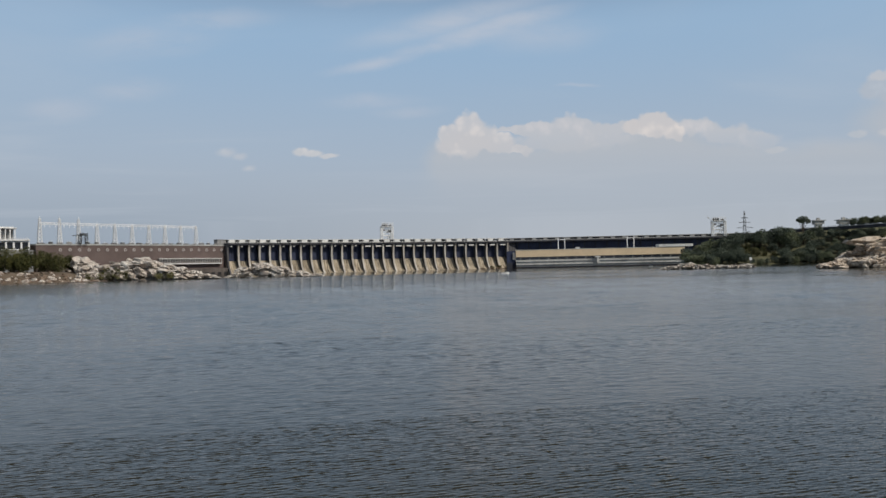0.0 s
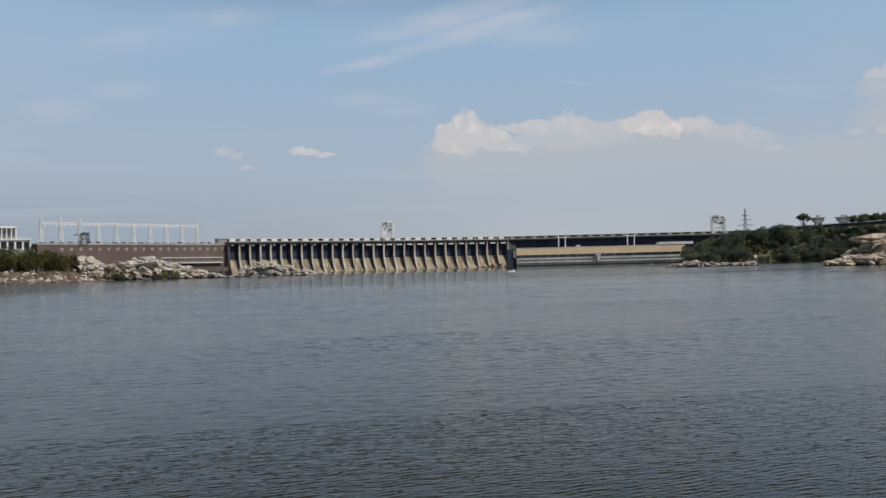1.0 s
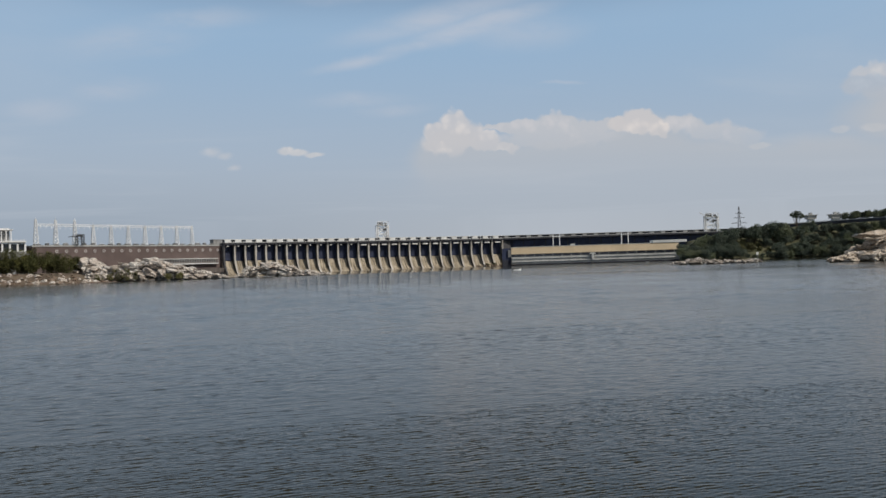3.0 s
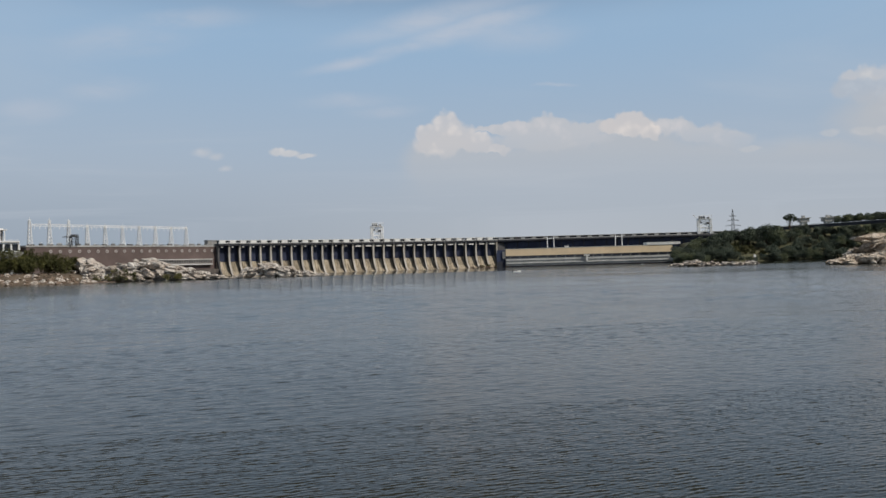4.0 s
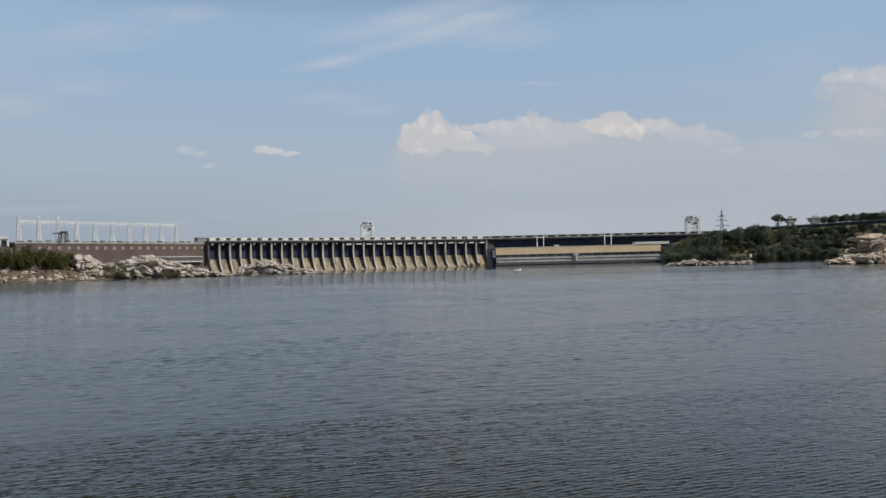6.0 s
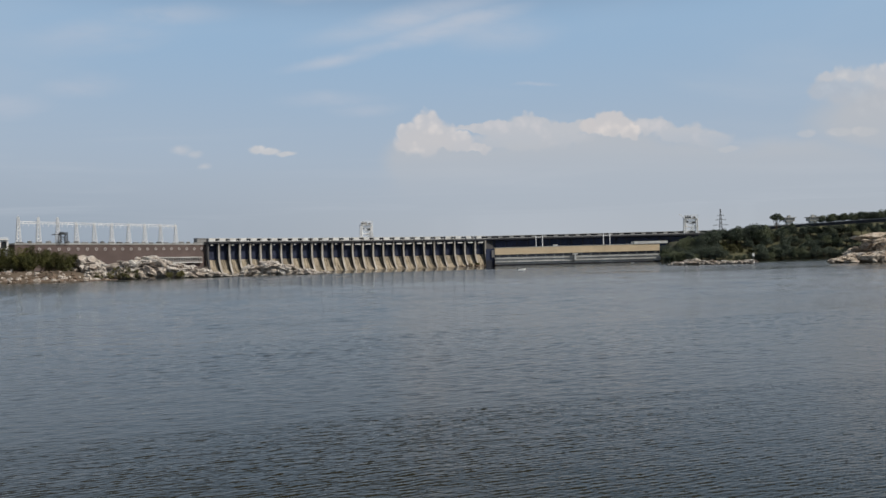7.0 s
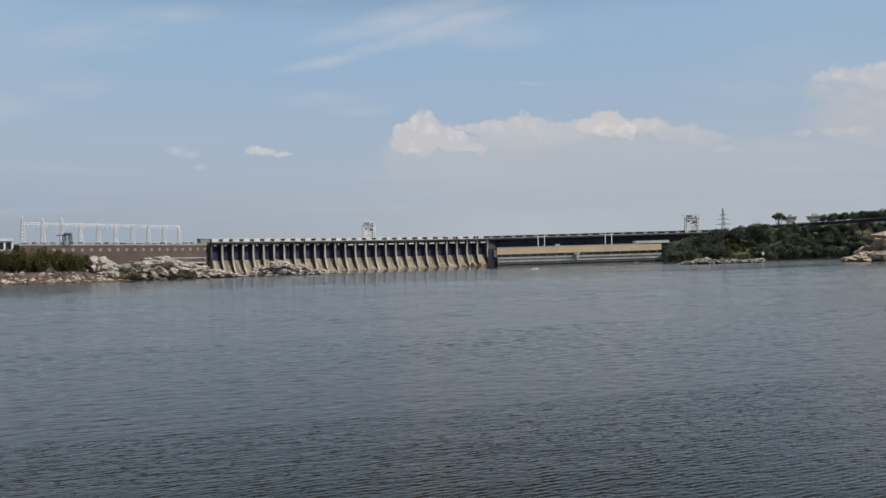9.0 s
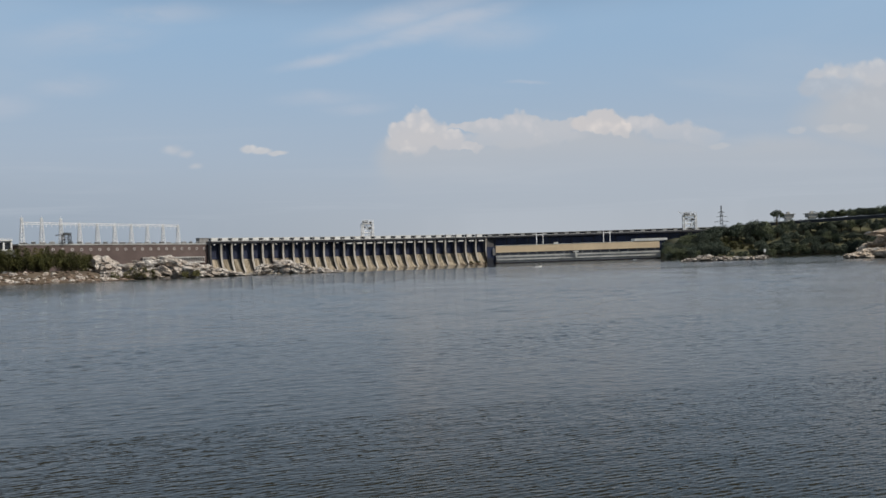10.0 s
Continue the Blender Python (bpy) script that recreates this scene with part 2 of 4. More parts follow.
def rock_material(name, light, dark, warm):
    m = bpy.data.materials.new(name)
    m.use_nodes = True
    k = Nodes(m.node_tree)
    out = k.add("ShaderNodeOutputMaterial")
    b = k.add("ShaderNodeBsdfPrincipled")
    k.link(b.outputs[0], out.inputs[0])
    where = k.add("ShaderNodeNewGeometry").outputs["Position"]
    big, mid, small = k.noise(where, 0.16, 5.0), k.noise(where, 0.7, 6.0, 0.65), k.noise(where, 3.0, 5.0)
    c = k.mix(k.smooth(big, 0.38, 0.62), light, warm)
    c = k.mix(k.math("MULTIPLY", k.smooth(mid, 0.5, 0.64), 0.8), c, dark)
    crack = k.add("ShaderNodeTexVoronoi", feature="DISTANCE_TO_EDGE")
    k.link(k.scaled(where, 0.35, 0.35, 0.7, (0.3, 0.2, 0.4)), crack.inputs["Vector"])
    crack.inputs["Scale"].default_value = 1.0
    gap = k.smooth(crack.outputs["Distance"], 0.0, 0.07, 0.75, 0.0)
    c = k.mix(gap, c, tuple(0.35 * x for x in dark))
    joint = k.add("ShaderNodeTexVoronoi", feature="DISTANCE_TO_EDGE")
    k.link(k.scaled(where, 0.9, 0.9, 1.5, (0.5, -0.35, 0.2)), joint.inputs["Vector"])
    joint.inputs["Scale"].default_value = 1.0
    c = k.mix(k.smooth(joint.outputs["Distance"], 0.0, 0.10, 0.6, 0.0), c, tuple(0.6 * x for x in dark))
    own = k.add("ShaderNodeObjectInfo").outputs["Random"]
    c = k.mix(k.math("MULTIPLY", own, 0.32), c, warm)
    # tide mark on the wet foot
    z = k.split(where)[2]
    c = k.mix(k.smooth(k.math("ADD", z, mid), 0.55, 0.95, 0.8, 0.0), c, (0.035, 0.03, 0.026))
    k.link(c, b.inputs["Base Color"])
    b.inputs["Roughness"].default_value = 0.85
    n = k.add("ShaderNodeBump")
    n.inputs["Strength"].default_value, n.inputs["Distance"].default_value = 0.7, 0.5
    k.link(k.math("ADD", k.math("MULTIPLY", small, 0.35), k.math("SUBTRACT", mid, gap)), n.inputs["Height"])
    k.link(n.outputs[0], b.inputs["Normal"])
    return m


WATER = water_material()
CONCRETE = material("weathered_concrete", (0.44, 0.375, 0.285), 0.9, spread=0.25, grain=0.5, streaks=0.9, stain_colour=(0.09, 0.072, 0.05))
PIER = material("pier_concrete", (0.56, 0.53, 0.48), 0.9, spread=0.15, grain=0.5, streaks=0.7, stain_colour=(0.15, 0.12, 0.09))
DECK = material("deck_concrete", (0.40, 0.40, 0.39), 0.85, spread=0.15, grain=0.6, stain=0.3)
# steel tone raised a little, with the distance haze in its colour
GIRDER = material("dark_girder_steel", (0.048, 0.050, 0.062), 0.6, spread=0.2, grain=0.6)
GATE = material("navy_gate_steel", (0.045, 0.056, 0.105), 0.6, spread=0.25, grain=0.4, streaks=0.35, stain_colour=(0.02, 0.02, 0.028))
TUFF = material("brown_tuff_cladding", (0.135, 0.102, 0.095), 0.9, spread=0.1, grain=0.5, stain=0.2, stain_colour=(0.14, 0.10, 0.09))
PALE = material("pale_painted_stone", (0.70, 0.70, 0.68), 0.8, spread=0.08, grain=0.6, stain=0.2, stain_colour=(0.35, 0.34, 0.32))
YELLOW = material("sand_yellow_cladding", (0.78, 0.62, 0.42), 0.8, spread=0.05, grain=0.3, stain=0.1, stain_colour=(0.45, 0.33, 0.19))
GREY = material("grey_concrete_wall", (0.27, 0.27, 0.27), 0.9, spread=0.12, grain=0.6, streaks=0.3)
DARK = material("dark_opening", (0.02, 0.02, 0.022), 0.7, spread=0.1)
FOOT = material("stained_foot_concrete", (0.13, 0.11, 0.10), 0.9, spread=0.2, grain=0.6, streaks=0.5, stain_colour=(0.05, 0.045, 0.04))
# dark copy of the pier concrete: painted shade of the sides, plus streaks
SHADED = material("shaded_streaked_concrete", (0.12, 0.117, 0.12), 0.9, spread=0.25, grain=0.5, streaks=0.5, stain_colour=(0.03, 0.03, 0.035))
PANE = material("dusty_pane", (0.18, 0.155, 0.15), 0.4, spread=0.05, bump=0.0)
RING = material("pale_stone_ring", (0.42, 0.39, 0.375), 0.8, spread=0.05, bump=0.0)
GLASS = material("dark_window_glass", (0.03, 0.035, 0.045), 0.12, spread=0.1, bump=0.0, spec=0.5)
STEEL = material("white_lattice_steel", (0.80, 0.81, 0.82), 0.6, spread=0.08, grain=1.0, bump=0.0)
IRON = material("dark_grey_iron", (0.07, 0.075, 0.08), 0.6, spread=0.1, bump=0.0)
PYLON = material("galvanised_steel", (0.22, 0.23, 0.24), 0.6, spread=0.1, bump=0.0)
BARK = material("tree_bark", (0.09, 0.07, 0.05), 0.9, spread=0.2, grain=3.0)
SOIL = material("bank_soil", (0.15, 0.115, 0.085), 0.95, spread=0.3, grain=1.0, stain=0.6, stain_colour=(0.05, 0.06, 0.025))
HILL = material("scrub_hill", (0.11, 0.11, 0.062), 0.95, spread=0.3, grain=0.6, stain=0.5, stain_colour=(0.20, 0.165, 0.10))
WHITE = material("white_boat_paint", (0.75, 0.75, 0.74), 0.4, spread=0.03, bump=0.0)
# distance haze is put into these leaf colours, paler and greyer
LEAF = leaf_material("dark_green_leaves", (0.070, 0.092, 0.076), (0.140, 0.165, 0.118))
BUSH = leaf_material("olive_leaves", (0.028, 0.038, 0.014), (0.125, 0.120, 0.042))
DRY = leaf_material("dry_grass_blades", (0.24, 0.17, 0.075), (0.42, 0.31, 0.15))
SCRUB = leaf_material("yellow_green_leaves", (0.06, 0.065, 0.028), (0.20, 0.19, 0.085))
ROCK = rock_material("pale_granite", (0.82, 0.78, 0.73), (0.17, 0.135, 0.115), (0.58, 0.50, 0.43))
ROCK_WARM = rock_material("warm_granite", (0.78, 0.71, 0.63), (0.25, 0.20, 0.16), (0.58, 0.47, 0.36))
ROCK_BROWN = rock_material("brown_shore_stone", (0.34, 0.26, 0.20), (0.12, 0.085, 0.065), (0.24, 0.17, 0.12))


# ---- building blocks ----
def box(bm, cx, cy, cz, sx, sy, sz, turn=0.0):
    m = pose(cx, cy, cz, 0, 0, turn) @ Matrix.Diagonal((sx, sy, sz, 1))
    bmesh.ops.create_cube(bm, size=1.0, matrix=m)


def bar(bm, a, b, w):
    a, b = Vector(a), Vector(b)
    d = b - a
    m = Matrix.Translation((a + b) / 2) @ d.to_track_quat("Z", "Y").to_matrix().to_4x4() @ Matrix.Diagonal((w, w, d.length, 1))
    bmesh.ops.create_cube(bm, size=1.0, matrix=m)


def prism(bm, outline, lo, hi):
    """An outline of (n, z) pairs in the y-z plane, drawn out along x from lo to hi."""
    a = [bm.verts.new((lo, n, z)) for n, z in outline]
    b = [bm.verts.new((hi, n, z)) for n, z in outline]
    c = len(outline)
    bm.faces.new(a)
    bm.faces.new(b[::-1])
    for i in range(c):
        bm.faces.new((a[i], b[i], b[(i + 1) % c], a[(i + 1) % c]))
    bmesh.ops.recalc_face_normals(bm, faces=bm.faces[:])


def part(name, bm, mat, parent=None, label="", smooth=False):
    me = bpy.data.meshes.new(name)
    bm.to_mesh(me)
    bm.free()
    me.materials.append(mat)
    if smooth:
        me.polygons.foreach_set("use_smooth", [True] * len(me.polygons))
    ob = new(name, me)
    ob.parent = parent
    if label:
        tagged(ob, label)
    return ob


def again(ob, m, parent=None):
    """One more object on the mesh of a part."""
    c = ob.copy()
    scene.collection.objects.link(c)
    c.parent = parent if parent is not None else ob.parent
    c.matrix_basis = m
    return c


def thing(name, m, label, category, group="", kind=""):
    ob = new(name)
    ob.empty_display_size = 1.0
    ob.matrix_basis = m
    return tagged(ob, label, category, group, kind)


def boxes(items):
    bm = bmesh.new()
    for i in items:
        box(bm, *i)
    return bm


# ---- water ----
DRIFT = 0.328  # the ripples' strips run along the boat's course


def wave_height(x, y, off, shortest):
    """Wind ripples as a sum of many small waves; those shorter than the given length are left to the surface finish."""
    rng = np.random.RandomState(5)
    gust = 0.92 + 0.12 * np.sin(0.13 * x + 0.21 * y + 1.0) * np.sin(0.071 * x - 0.11 * y) + 0.08 * np.sin(0.37 * x - 0.23 * y + 2.0)
    h = np.zeros_like(x)
    # count, shortest and longest wave, slope, where they fade in and out
    for count, lo, hi, slope, rise, near, far in ((70, 0.090, 0.185, 0.180, 0.0, 17.0, 50.0), (30, 0.19, 0.38, 0.060, 18.0, 36.0, 76.0),
                                                  (24, 0.42, 1.0, 0.056, 28.0, 60.0, 110.0), (28, 1.2, 3.2, 0.052, 60.0, 140.0, 238.0)):
        fade = 1.0 - np.clip((off - near) / (far - near), 0.0, 1.0)
        if rise:
            fade = fade * np.clip((off - 0.3 * rise) / rise, 0.12, 1.0)
        length = np.exp(rng.uniform(math.log(lo), math.log(hi), count))
        turn = rng.normal(0.05, 0.85, count)
        phase = rng.uniform(0, 2 * math.pi, count)
        for i in range(count):
            w = 2 * math.pi / length[i]
            keep = np.clip((length[i] - shortest) / (0.5 * shortest), 0.0, 1.0)
            if keep > 0:
                h += fade * keep * slope * math.sqrt(2.0 / count) / w * np.sin(w * (math.sin(turn[i]) * x + math.cos(turn[i]) * y) + phase[i])
    return h * gust


def build_water():
    verts, faces, base = [], [], 0
    strips = ((-64, 22, 10, 21, 0.075, 0.034), (-78, 38, 21, 46, 0.13, 0.060), (-118, 90, 46, 110, 0.42, 0.18), (-200, 170, 110, 240, 0.9, 0.45))
    rest = [(-4000, 4000, 240, None), (-4000, 4000, None, 10)]
    # strips of open water, from fine to coarse: x0, x1, nearest, farthest, dx, dy
    for x0, x1, y0, y1, dx, dy in strips:
        nx, ny = int((x1 - x0) / dx), int((y1 - y0) / dy)
        gx, off = np.meshgrid(np.linspace(x0, x1, nx + 1), np.linspace(y0, y1, ny + 1))
        gy = off + DRIFT * gx
        gz = wave_height(gx, gy, off, 2.0 * dy)
        verts.append(np.stack([gx.ravel(), gy.ravel(), gz.ravel()], 1))
        k = np.arange((nx + 1) * (ny + 1)).reshape(ny + 1, nx + 1) + base
        faces.append(np.stack([k[:-1, :-1].ravel(), k[:-1, 1:].ravel(), k[1:, 1:].ravel(), k[1:, :-1].ravel()], 1))
        base += (nx + 1) * (ny + 1)
        rest += [(-4000, x0, y0, y1), (x1, 4000, y0, y1)]
    # the river all round them
    for x0, x1, y0, y1 in rest:
        low = [-4000, -4000] if y0 is None else [y0 + DRIFT * x0, y0 + DRIFT * x1]
        high = [4000, 4000] if y1 is None else [y1 + DRIFT * x0, y1 + DRIFT * x1]
        verts.append(np.array([(x0, low[0], 0), (x1, low[1], 0), (x1, high[1], 0), (x0, high[0], 0)], float))
        faces.append(np.array([[base, base + 1, base + 2, base + 3]]))
        base += 4
    # deeper layer that closes the joints between the strips
    verts.append(np.array([(-260, -90, -0.12), (230, -90, -0.12), (230, 330, -0.12), (-260, 330, -0.12)], float))
    faces.append(np.array([[base, base + 1, base + 2, base + 3]]))
    v, f = np.concatenate(verts), np.concatenate(faces)
    me = bpy.data.meshes.new("water")
    me.vertices.add(len(v))
    me.vertices.foreach_set("co", v.astype(np.float32).ravel())
    me.loops.add(f.size)
    me.loops.foreach_set("vertex_index", f.astype(np.int32).ravel())
    me.polygons.add(len(f))
    me.polygons.foreach_set("loop_start", np.arange(0, f.size, 4, dtype=np.int32))
    me.polygons.foreach_set("use_smooth", np.ones(len(f), dtype=bool))
    me.update(calc_edges=True)
    me.validate()
    me.materials.append(WATER)
    return new("water", me)


tagged(build_water(), "grey rippled river water reflecting a hazy sky", "water", kind="structure")


# ---- spillway dam ----
DAM_L, DAM_M, DAM_R = Vector((-343, 1000)), Vector((-180, 1103)), Vector((15, 1190))
BAYS = 27


def dam_curve(s):
    """Point and tangent of the dam's arc, s from 0 to 1."""
    mid = 2 * DAM_M - (DAM_L + DAM_R) / 2
    p = (1 - s) ** 2 * DAM_L + 2 * s * (1 - s) * mid + s * s * DAM_R
    d = 2 * (1 - s) * (mid - DAM_L) + 2 * s * (DAM_R - mid)
    return p, d.normalized()


def dam_pose(s):
    p, d = dam_curve(s)
    return pose(p.x, p.y, 0, 0, 0, math.degrees(math.atan2(d.y, d.x)))


WIDE = (DAM_R - DAM_L).length / BAYS * 1.01
LOW = Matrix.Diagonal((1, 1, 0.975, 1))
dam = thing("spillway_dam", LOW, "long curved concrete spillway dam with navy gates between tan piers", "dam", kind="structure")


def build_dam():
    # downstream is -y in every bay's own frame
    nose = [(-7.4, 39), (-6.8, 36.5), (-6.2, 32), (-5.9, 26), (-6.2, 20), (-7.8, 14.5), (-10.6, 9), (-14.6, 3.6), (-18, 0.5), (-19, -3)]
    # pier body carries the shade in its colour, the nose strip stays pale
    bm = bmesh.new()
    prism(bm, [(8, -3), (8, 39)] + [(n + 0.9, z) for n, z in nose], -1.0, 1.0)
    pier = part("pier", bm, SHADED, dam, "streaked concrete pier, its shaded sides painted dark")
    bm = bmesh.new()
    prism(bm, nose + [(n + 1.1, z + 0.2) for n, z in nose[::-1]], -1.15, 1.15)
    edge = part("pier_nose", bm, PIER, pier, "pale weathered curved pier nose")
    face_line = [(8, -3), (8, 19), (2.4, 18.8), (0.4, 16.6), (-2.2, 11.5), (-6.2, 5.4), (-11.4, 1.6), (-18, -0.4), (-18, -3)]
    bm = bmesh.new()
    prism(bm, face_line, -WIDE / 2 - 0.4, WIDE / 2 + 0.4)
    face = part("spillway_face", bm, CONCRETE, dam, "tan water-streaked concrete slope", smooth=False)
    bm = bmesh.new()
    box(bm, 0, 1.6, 28.6, WIDE - 2.4, 0.8, 21)
    for i in range(7):
        box(bm, 0, 1.0, 19.4 + i * 3.1, WIDE - 2.6, 0.6, 0.5)
    for i in (-1, 0, 1):
        box(bm, i * 4.0, 1.0, 29.5, 0.45, 0.7, 18)
    gate = part("gate", bm, GATE, dam, "navy blue steel sluice gate")
    bm = bmesh.new()
    box(bm, 0, -7.0, 36.2, WIDE * 0.52, 2.6, 1.6)
    ledge = part("service_ledge", bm, PALE, dam, "pale service ledge")
    small = part("service_ledge", boxes([(-WIDE * 0.2, -7.0, 37.0, WIDE * 0.14, 2.0, 1.0)]), PALE, dam, "small pale service ledge")
    bm = bmesh.new()
    box(bm, 0, -0.5, 40.0, WIDE + 0.6, 17, 2.2)
    girder = part("deck_girder", bm, GIRDER, dam, "dark steel deck girder")
    bm = bmesh.new()
    box(bm, 0, -0.9, 41.5, WIDE + 0.6, 18.3, 0.8)
    deck = part("road_deck", bm, DECK, dam, "grey concrete road deck")
    bm = bmesh.new()
    box(bm, -WIDE * 0.14, -4.6, 43.7, WIDE * 0.52, 4.0, 3.6)
    box(bm, 0, -4.2, 45.8, WIDE + 0.5, 5.0, 0.6)
    hoist = part("hoist_housing", bm, PALE, dam, "pale concrete hoist housing")
    # dark plate added behind the housings, so that the gaps turn dark
    back = part("gallery_back", boxes([(0, -2.0, 43.6, WIDE + 0.5, 0.5, 3.6)]), GIRDER, dam)
    bm = bmesh.new()
    box(bm, 0, -6.9, 42.5, WIDE + 0.4, 0.12, 0.12)
    box(bm, 0, -6.9, 43.0, WIDE + 0.4, 0.12, 0.12)
    for i in range(7):
        box(bm, (i - 3) * WIDE / 7, -6.9, 42.4, 0.15, 0.15, 1.2)
    rail = part("railing", bm, STEEL, dam)
    for i in range(BAYS + 1):
        m = dam_pose(i / BAYS)
        p = again(pier, m)
        if i:
            again(edge, Matrix(), p)
        if i < BAYS:
            m = dam_pose((i + 0.5) / BAYS)
            for ob in (face, gate, ledge if i > 12 else small, girder, deck, hoist, back, rail):
                again(ob, m)
    for ob in (edge, pier, face, gate, ledge, small, girder, deck, hoist, back, rail):
        bpy.data.objects.remove(ob)


build_dam()

bm = bmesh.new()
# the shadow on the dam's end is put into the abutment's dark colour
prism(bm, [(8, -3), (8, 38), (-4, 38), (-5.4, 28), (-6, 21), (-9, 14), (-12, 7), (-16, 3), (-20, -3)], 0.0, 13.0)
abutment = part("abutment", bm, SHADED, dam, "streaked end abutment with shadow painted into its dark colour")
abutment.matrix_basis = dam_pose(1.0)

# the road over the second power house goes on from the dam
ROAD_L, ROAD_R = Vector((15, 1190)), Vector((380, 1206))


def build_upper_road():
    d = ROAD_R - ROAD_L
    n = 22
    wide = d.length / n
    road = thing("upper_roadway", pose(ROAD_L.x, ROAD_L.y, 0, 0, 0, math.degrees(math.atan2(d.y, d.x))) @ LOW,
                 "dark steel and concrete roadway above the power house", "roadway", kind="structure")
    bm = boxes([(d.length / 2, 6, 20, d.length, 6, 40)])
    part("blue_wall", bm, GATE, road, "dark blue steel wall")
    part("road_deck", boxes([(d.length / 2, 2, 40.6, d.length, 16, 2.2)]), GIRDER, road)
    part("roof_slab", boxes([(d.length / 2, 0, 45.6, d.length, 7, 0.6)]), DECK, road)
    part("kerb_slab", boxes([(d.length / 2, -4, 42.2, d.length, 1.0, 1.0)]), DECK, road)
    # added dark plate that blackens the slots of the roadway
    part("gallery_back", boxes([(d.length / 2, 1.6, 43.5, d.length, 0.5, 3.6)]), GIRDER, road)
    house = part("hoist_housing", boxes([(0, -1.0, 43.9, wide * 0.34, 4.0, 3.0)]), DECK, road)
    rib = part("wall_rib", boxes([(0, 2.6, 30, 1.2, 1.2, 20)]), GIRDER, road)
    for i in range(n):
        again(house, Matrix.Translation(((i + 0.5) * wide, 0, 0)))
        again(rib, Matrix.Translation(((i + 0.0) * wide, 0, 0)))
    bpy.data.objects.remove(house)
    bpy.data.objects.remove(rib)


build_upper_road()


# ---- first power house, clad in brown tuff ----
HALL_L, HALL_R = Vector((-493, 828)), Vector((-345, 1001))


def build_brown_hall():
    d = HALL_R - HALL_L
    n = d.length
    hall = thing("power_house", pose(HALL_L.x, HALL_L.y, 0, 0, 0, math.degrees(math.atan2(d.y, d.x))),
                 "long brown stone power house with a row of round windows", "power house")
    part("wall", boxes([(n / 2, 12, 18.6, n, 24, 37.4)]), TUFF, hall, "brown tuff-clad wall")
    part("cornice", boxes([(n / 2, 11.7, 37.8, n + 1, 25, 1.6)]), DECK, hall, "grey concrete cornice")
    # tailrace foot with dark bays
    part("foot_wall", boxes([(n / 2, -5, 4.5, n, 10, 9)]), FOOT, hall, "stained brown concrete foot")
    slot = part("dark_bay", boxes([(0, -10.1, 2.2, 5.0, 0.4, 3.6)]), DARK, hall)
    for i in range(26):
        again(slot, Matrix.Translation((6 + i * (n - 12) / 25, 0, 0)))
    bpy.data.objects.remove(slot)
    bm = bmesh.new()
    bmesh.ops.create_cone(bm, cap_ends=True, segments=20, radius1=1.8, radius2=1.7, depth=0.5, matrix=pose(0, 0, 0, 90))
    frame_ring = part("round_window", bm, RING, hall, "round window with a pale stone ring")
    bm = bmesh.new()
    bmesh.ops.create_cone(bm, cap_ends=True, segments=20, radius1=0.95, radius2=0.95, depth=0.2, matrix=pose(0, -0.25, 0, 90))
    pane = part("pane", bm, PANE, frame_ring)
    for i in range(20):
        w = again(frame_ring, Matrix.Translation((0.11 * n + i * (0.865 * n) / 19, -0.25, 32.0)))
        again(pane, Matrix(), w)
    bpy.data.objects.remove(pane)
    bpy.data.objects.remove(frame_ring)
    # glazed gallery with pale posts near the dam
    g0, g1 = 0.60 * n, 0.965 * n
    part("gallery_floor", boxes([((g0 + g1) / 2, -2.6, 15.0, g1 - g0, 5, 1.0)]), PALE, hall)
    part("gallery_roof", boxes([((g0 + g1) / 2, -2.6, 21.3, g1 - g0, 5, 0.7)]), PALE, hall)
    part("gallery_glass", boxes([((g0 + g1) / 2, -0.9, 18.2, g1 - g0 - 1, 0.3, 5.6)]), PANE, hall)
    post = part("gallery_post", boxes([(0, -4.8, 18.2, 0.7, 0.5, 5.8)]), DECK, hall)
    for i in range(26):
        again(post, Matrix.Translation((g0 + 0.5 + i * (g1 - g0 - 1) / 25, 0, 0)))
    bpy.data.objects.remove(post)
    bm = boxes([(n - 2, 9, 41.5, 13, 8, 6.5), (n - 2, 9, 45.1, 14, 9, 0.8)])
    part("stair_tower", bm, GREY, hall, "grey roof-top stair tower")


build_brown_hall()


def lattice_mast(bm, x, y, z0, z1, w0, w1, steps, bar_w):
    """Four legs with crossed braces."""
    corners = [(-1, -1), (1, -1), (1, 1), (-1, 1)]
    for i in range(steps):
        a, b = i / steps, (i + 1) / steps
        za, zb = z0 + (z1 - z0) * a, z0 + (z1 - z0) * b
        wa, wb = (w0 + (w1 - w0) * a) / 2, (w0 + (w1 - w0) * b) / 2
        for j in range(4):
            p, q = corners[j], corners[(j + 1) % 4]
            bar(bm, (x + p[0] * wa, y + p[1] * wa, za), (x + p[0] * wb, y + p[1] * wb, zb), bar_w)
            bar(bm, (x + p[0] * wa, y + p[1] * wa, za), (x + q[0] * wb, y + q[1] * wb, zb), bar_w * 0.6)


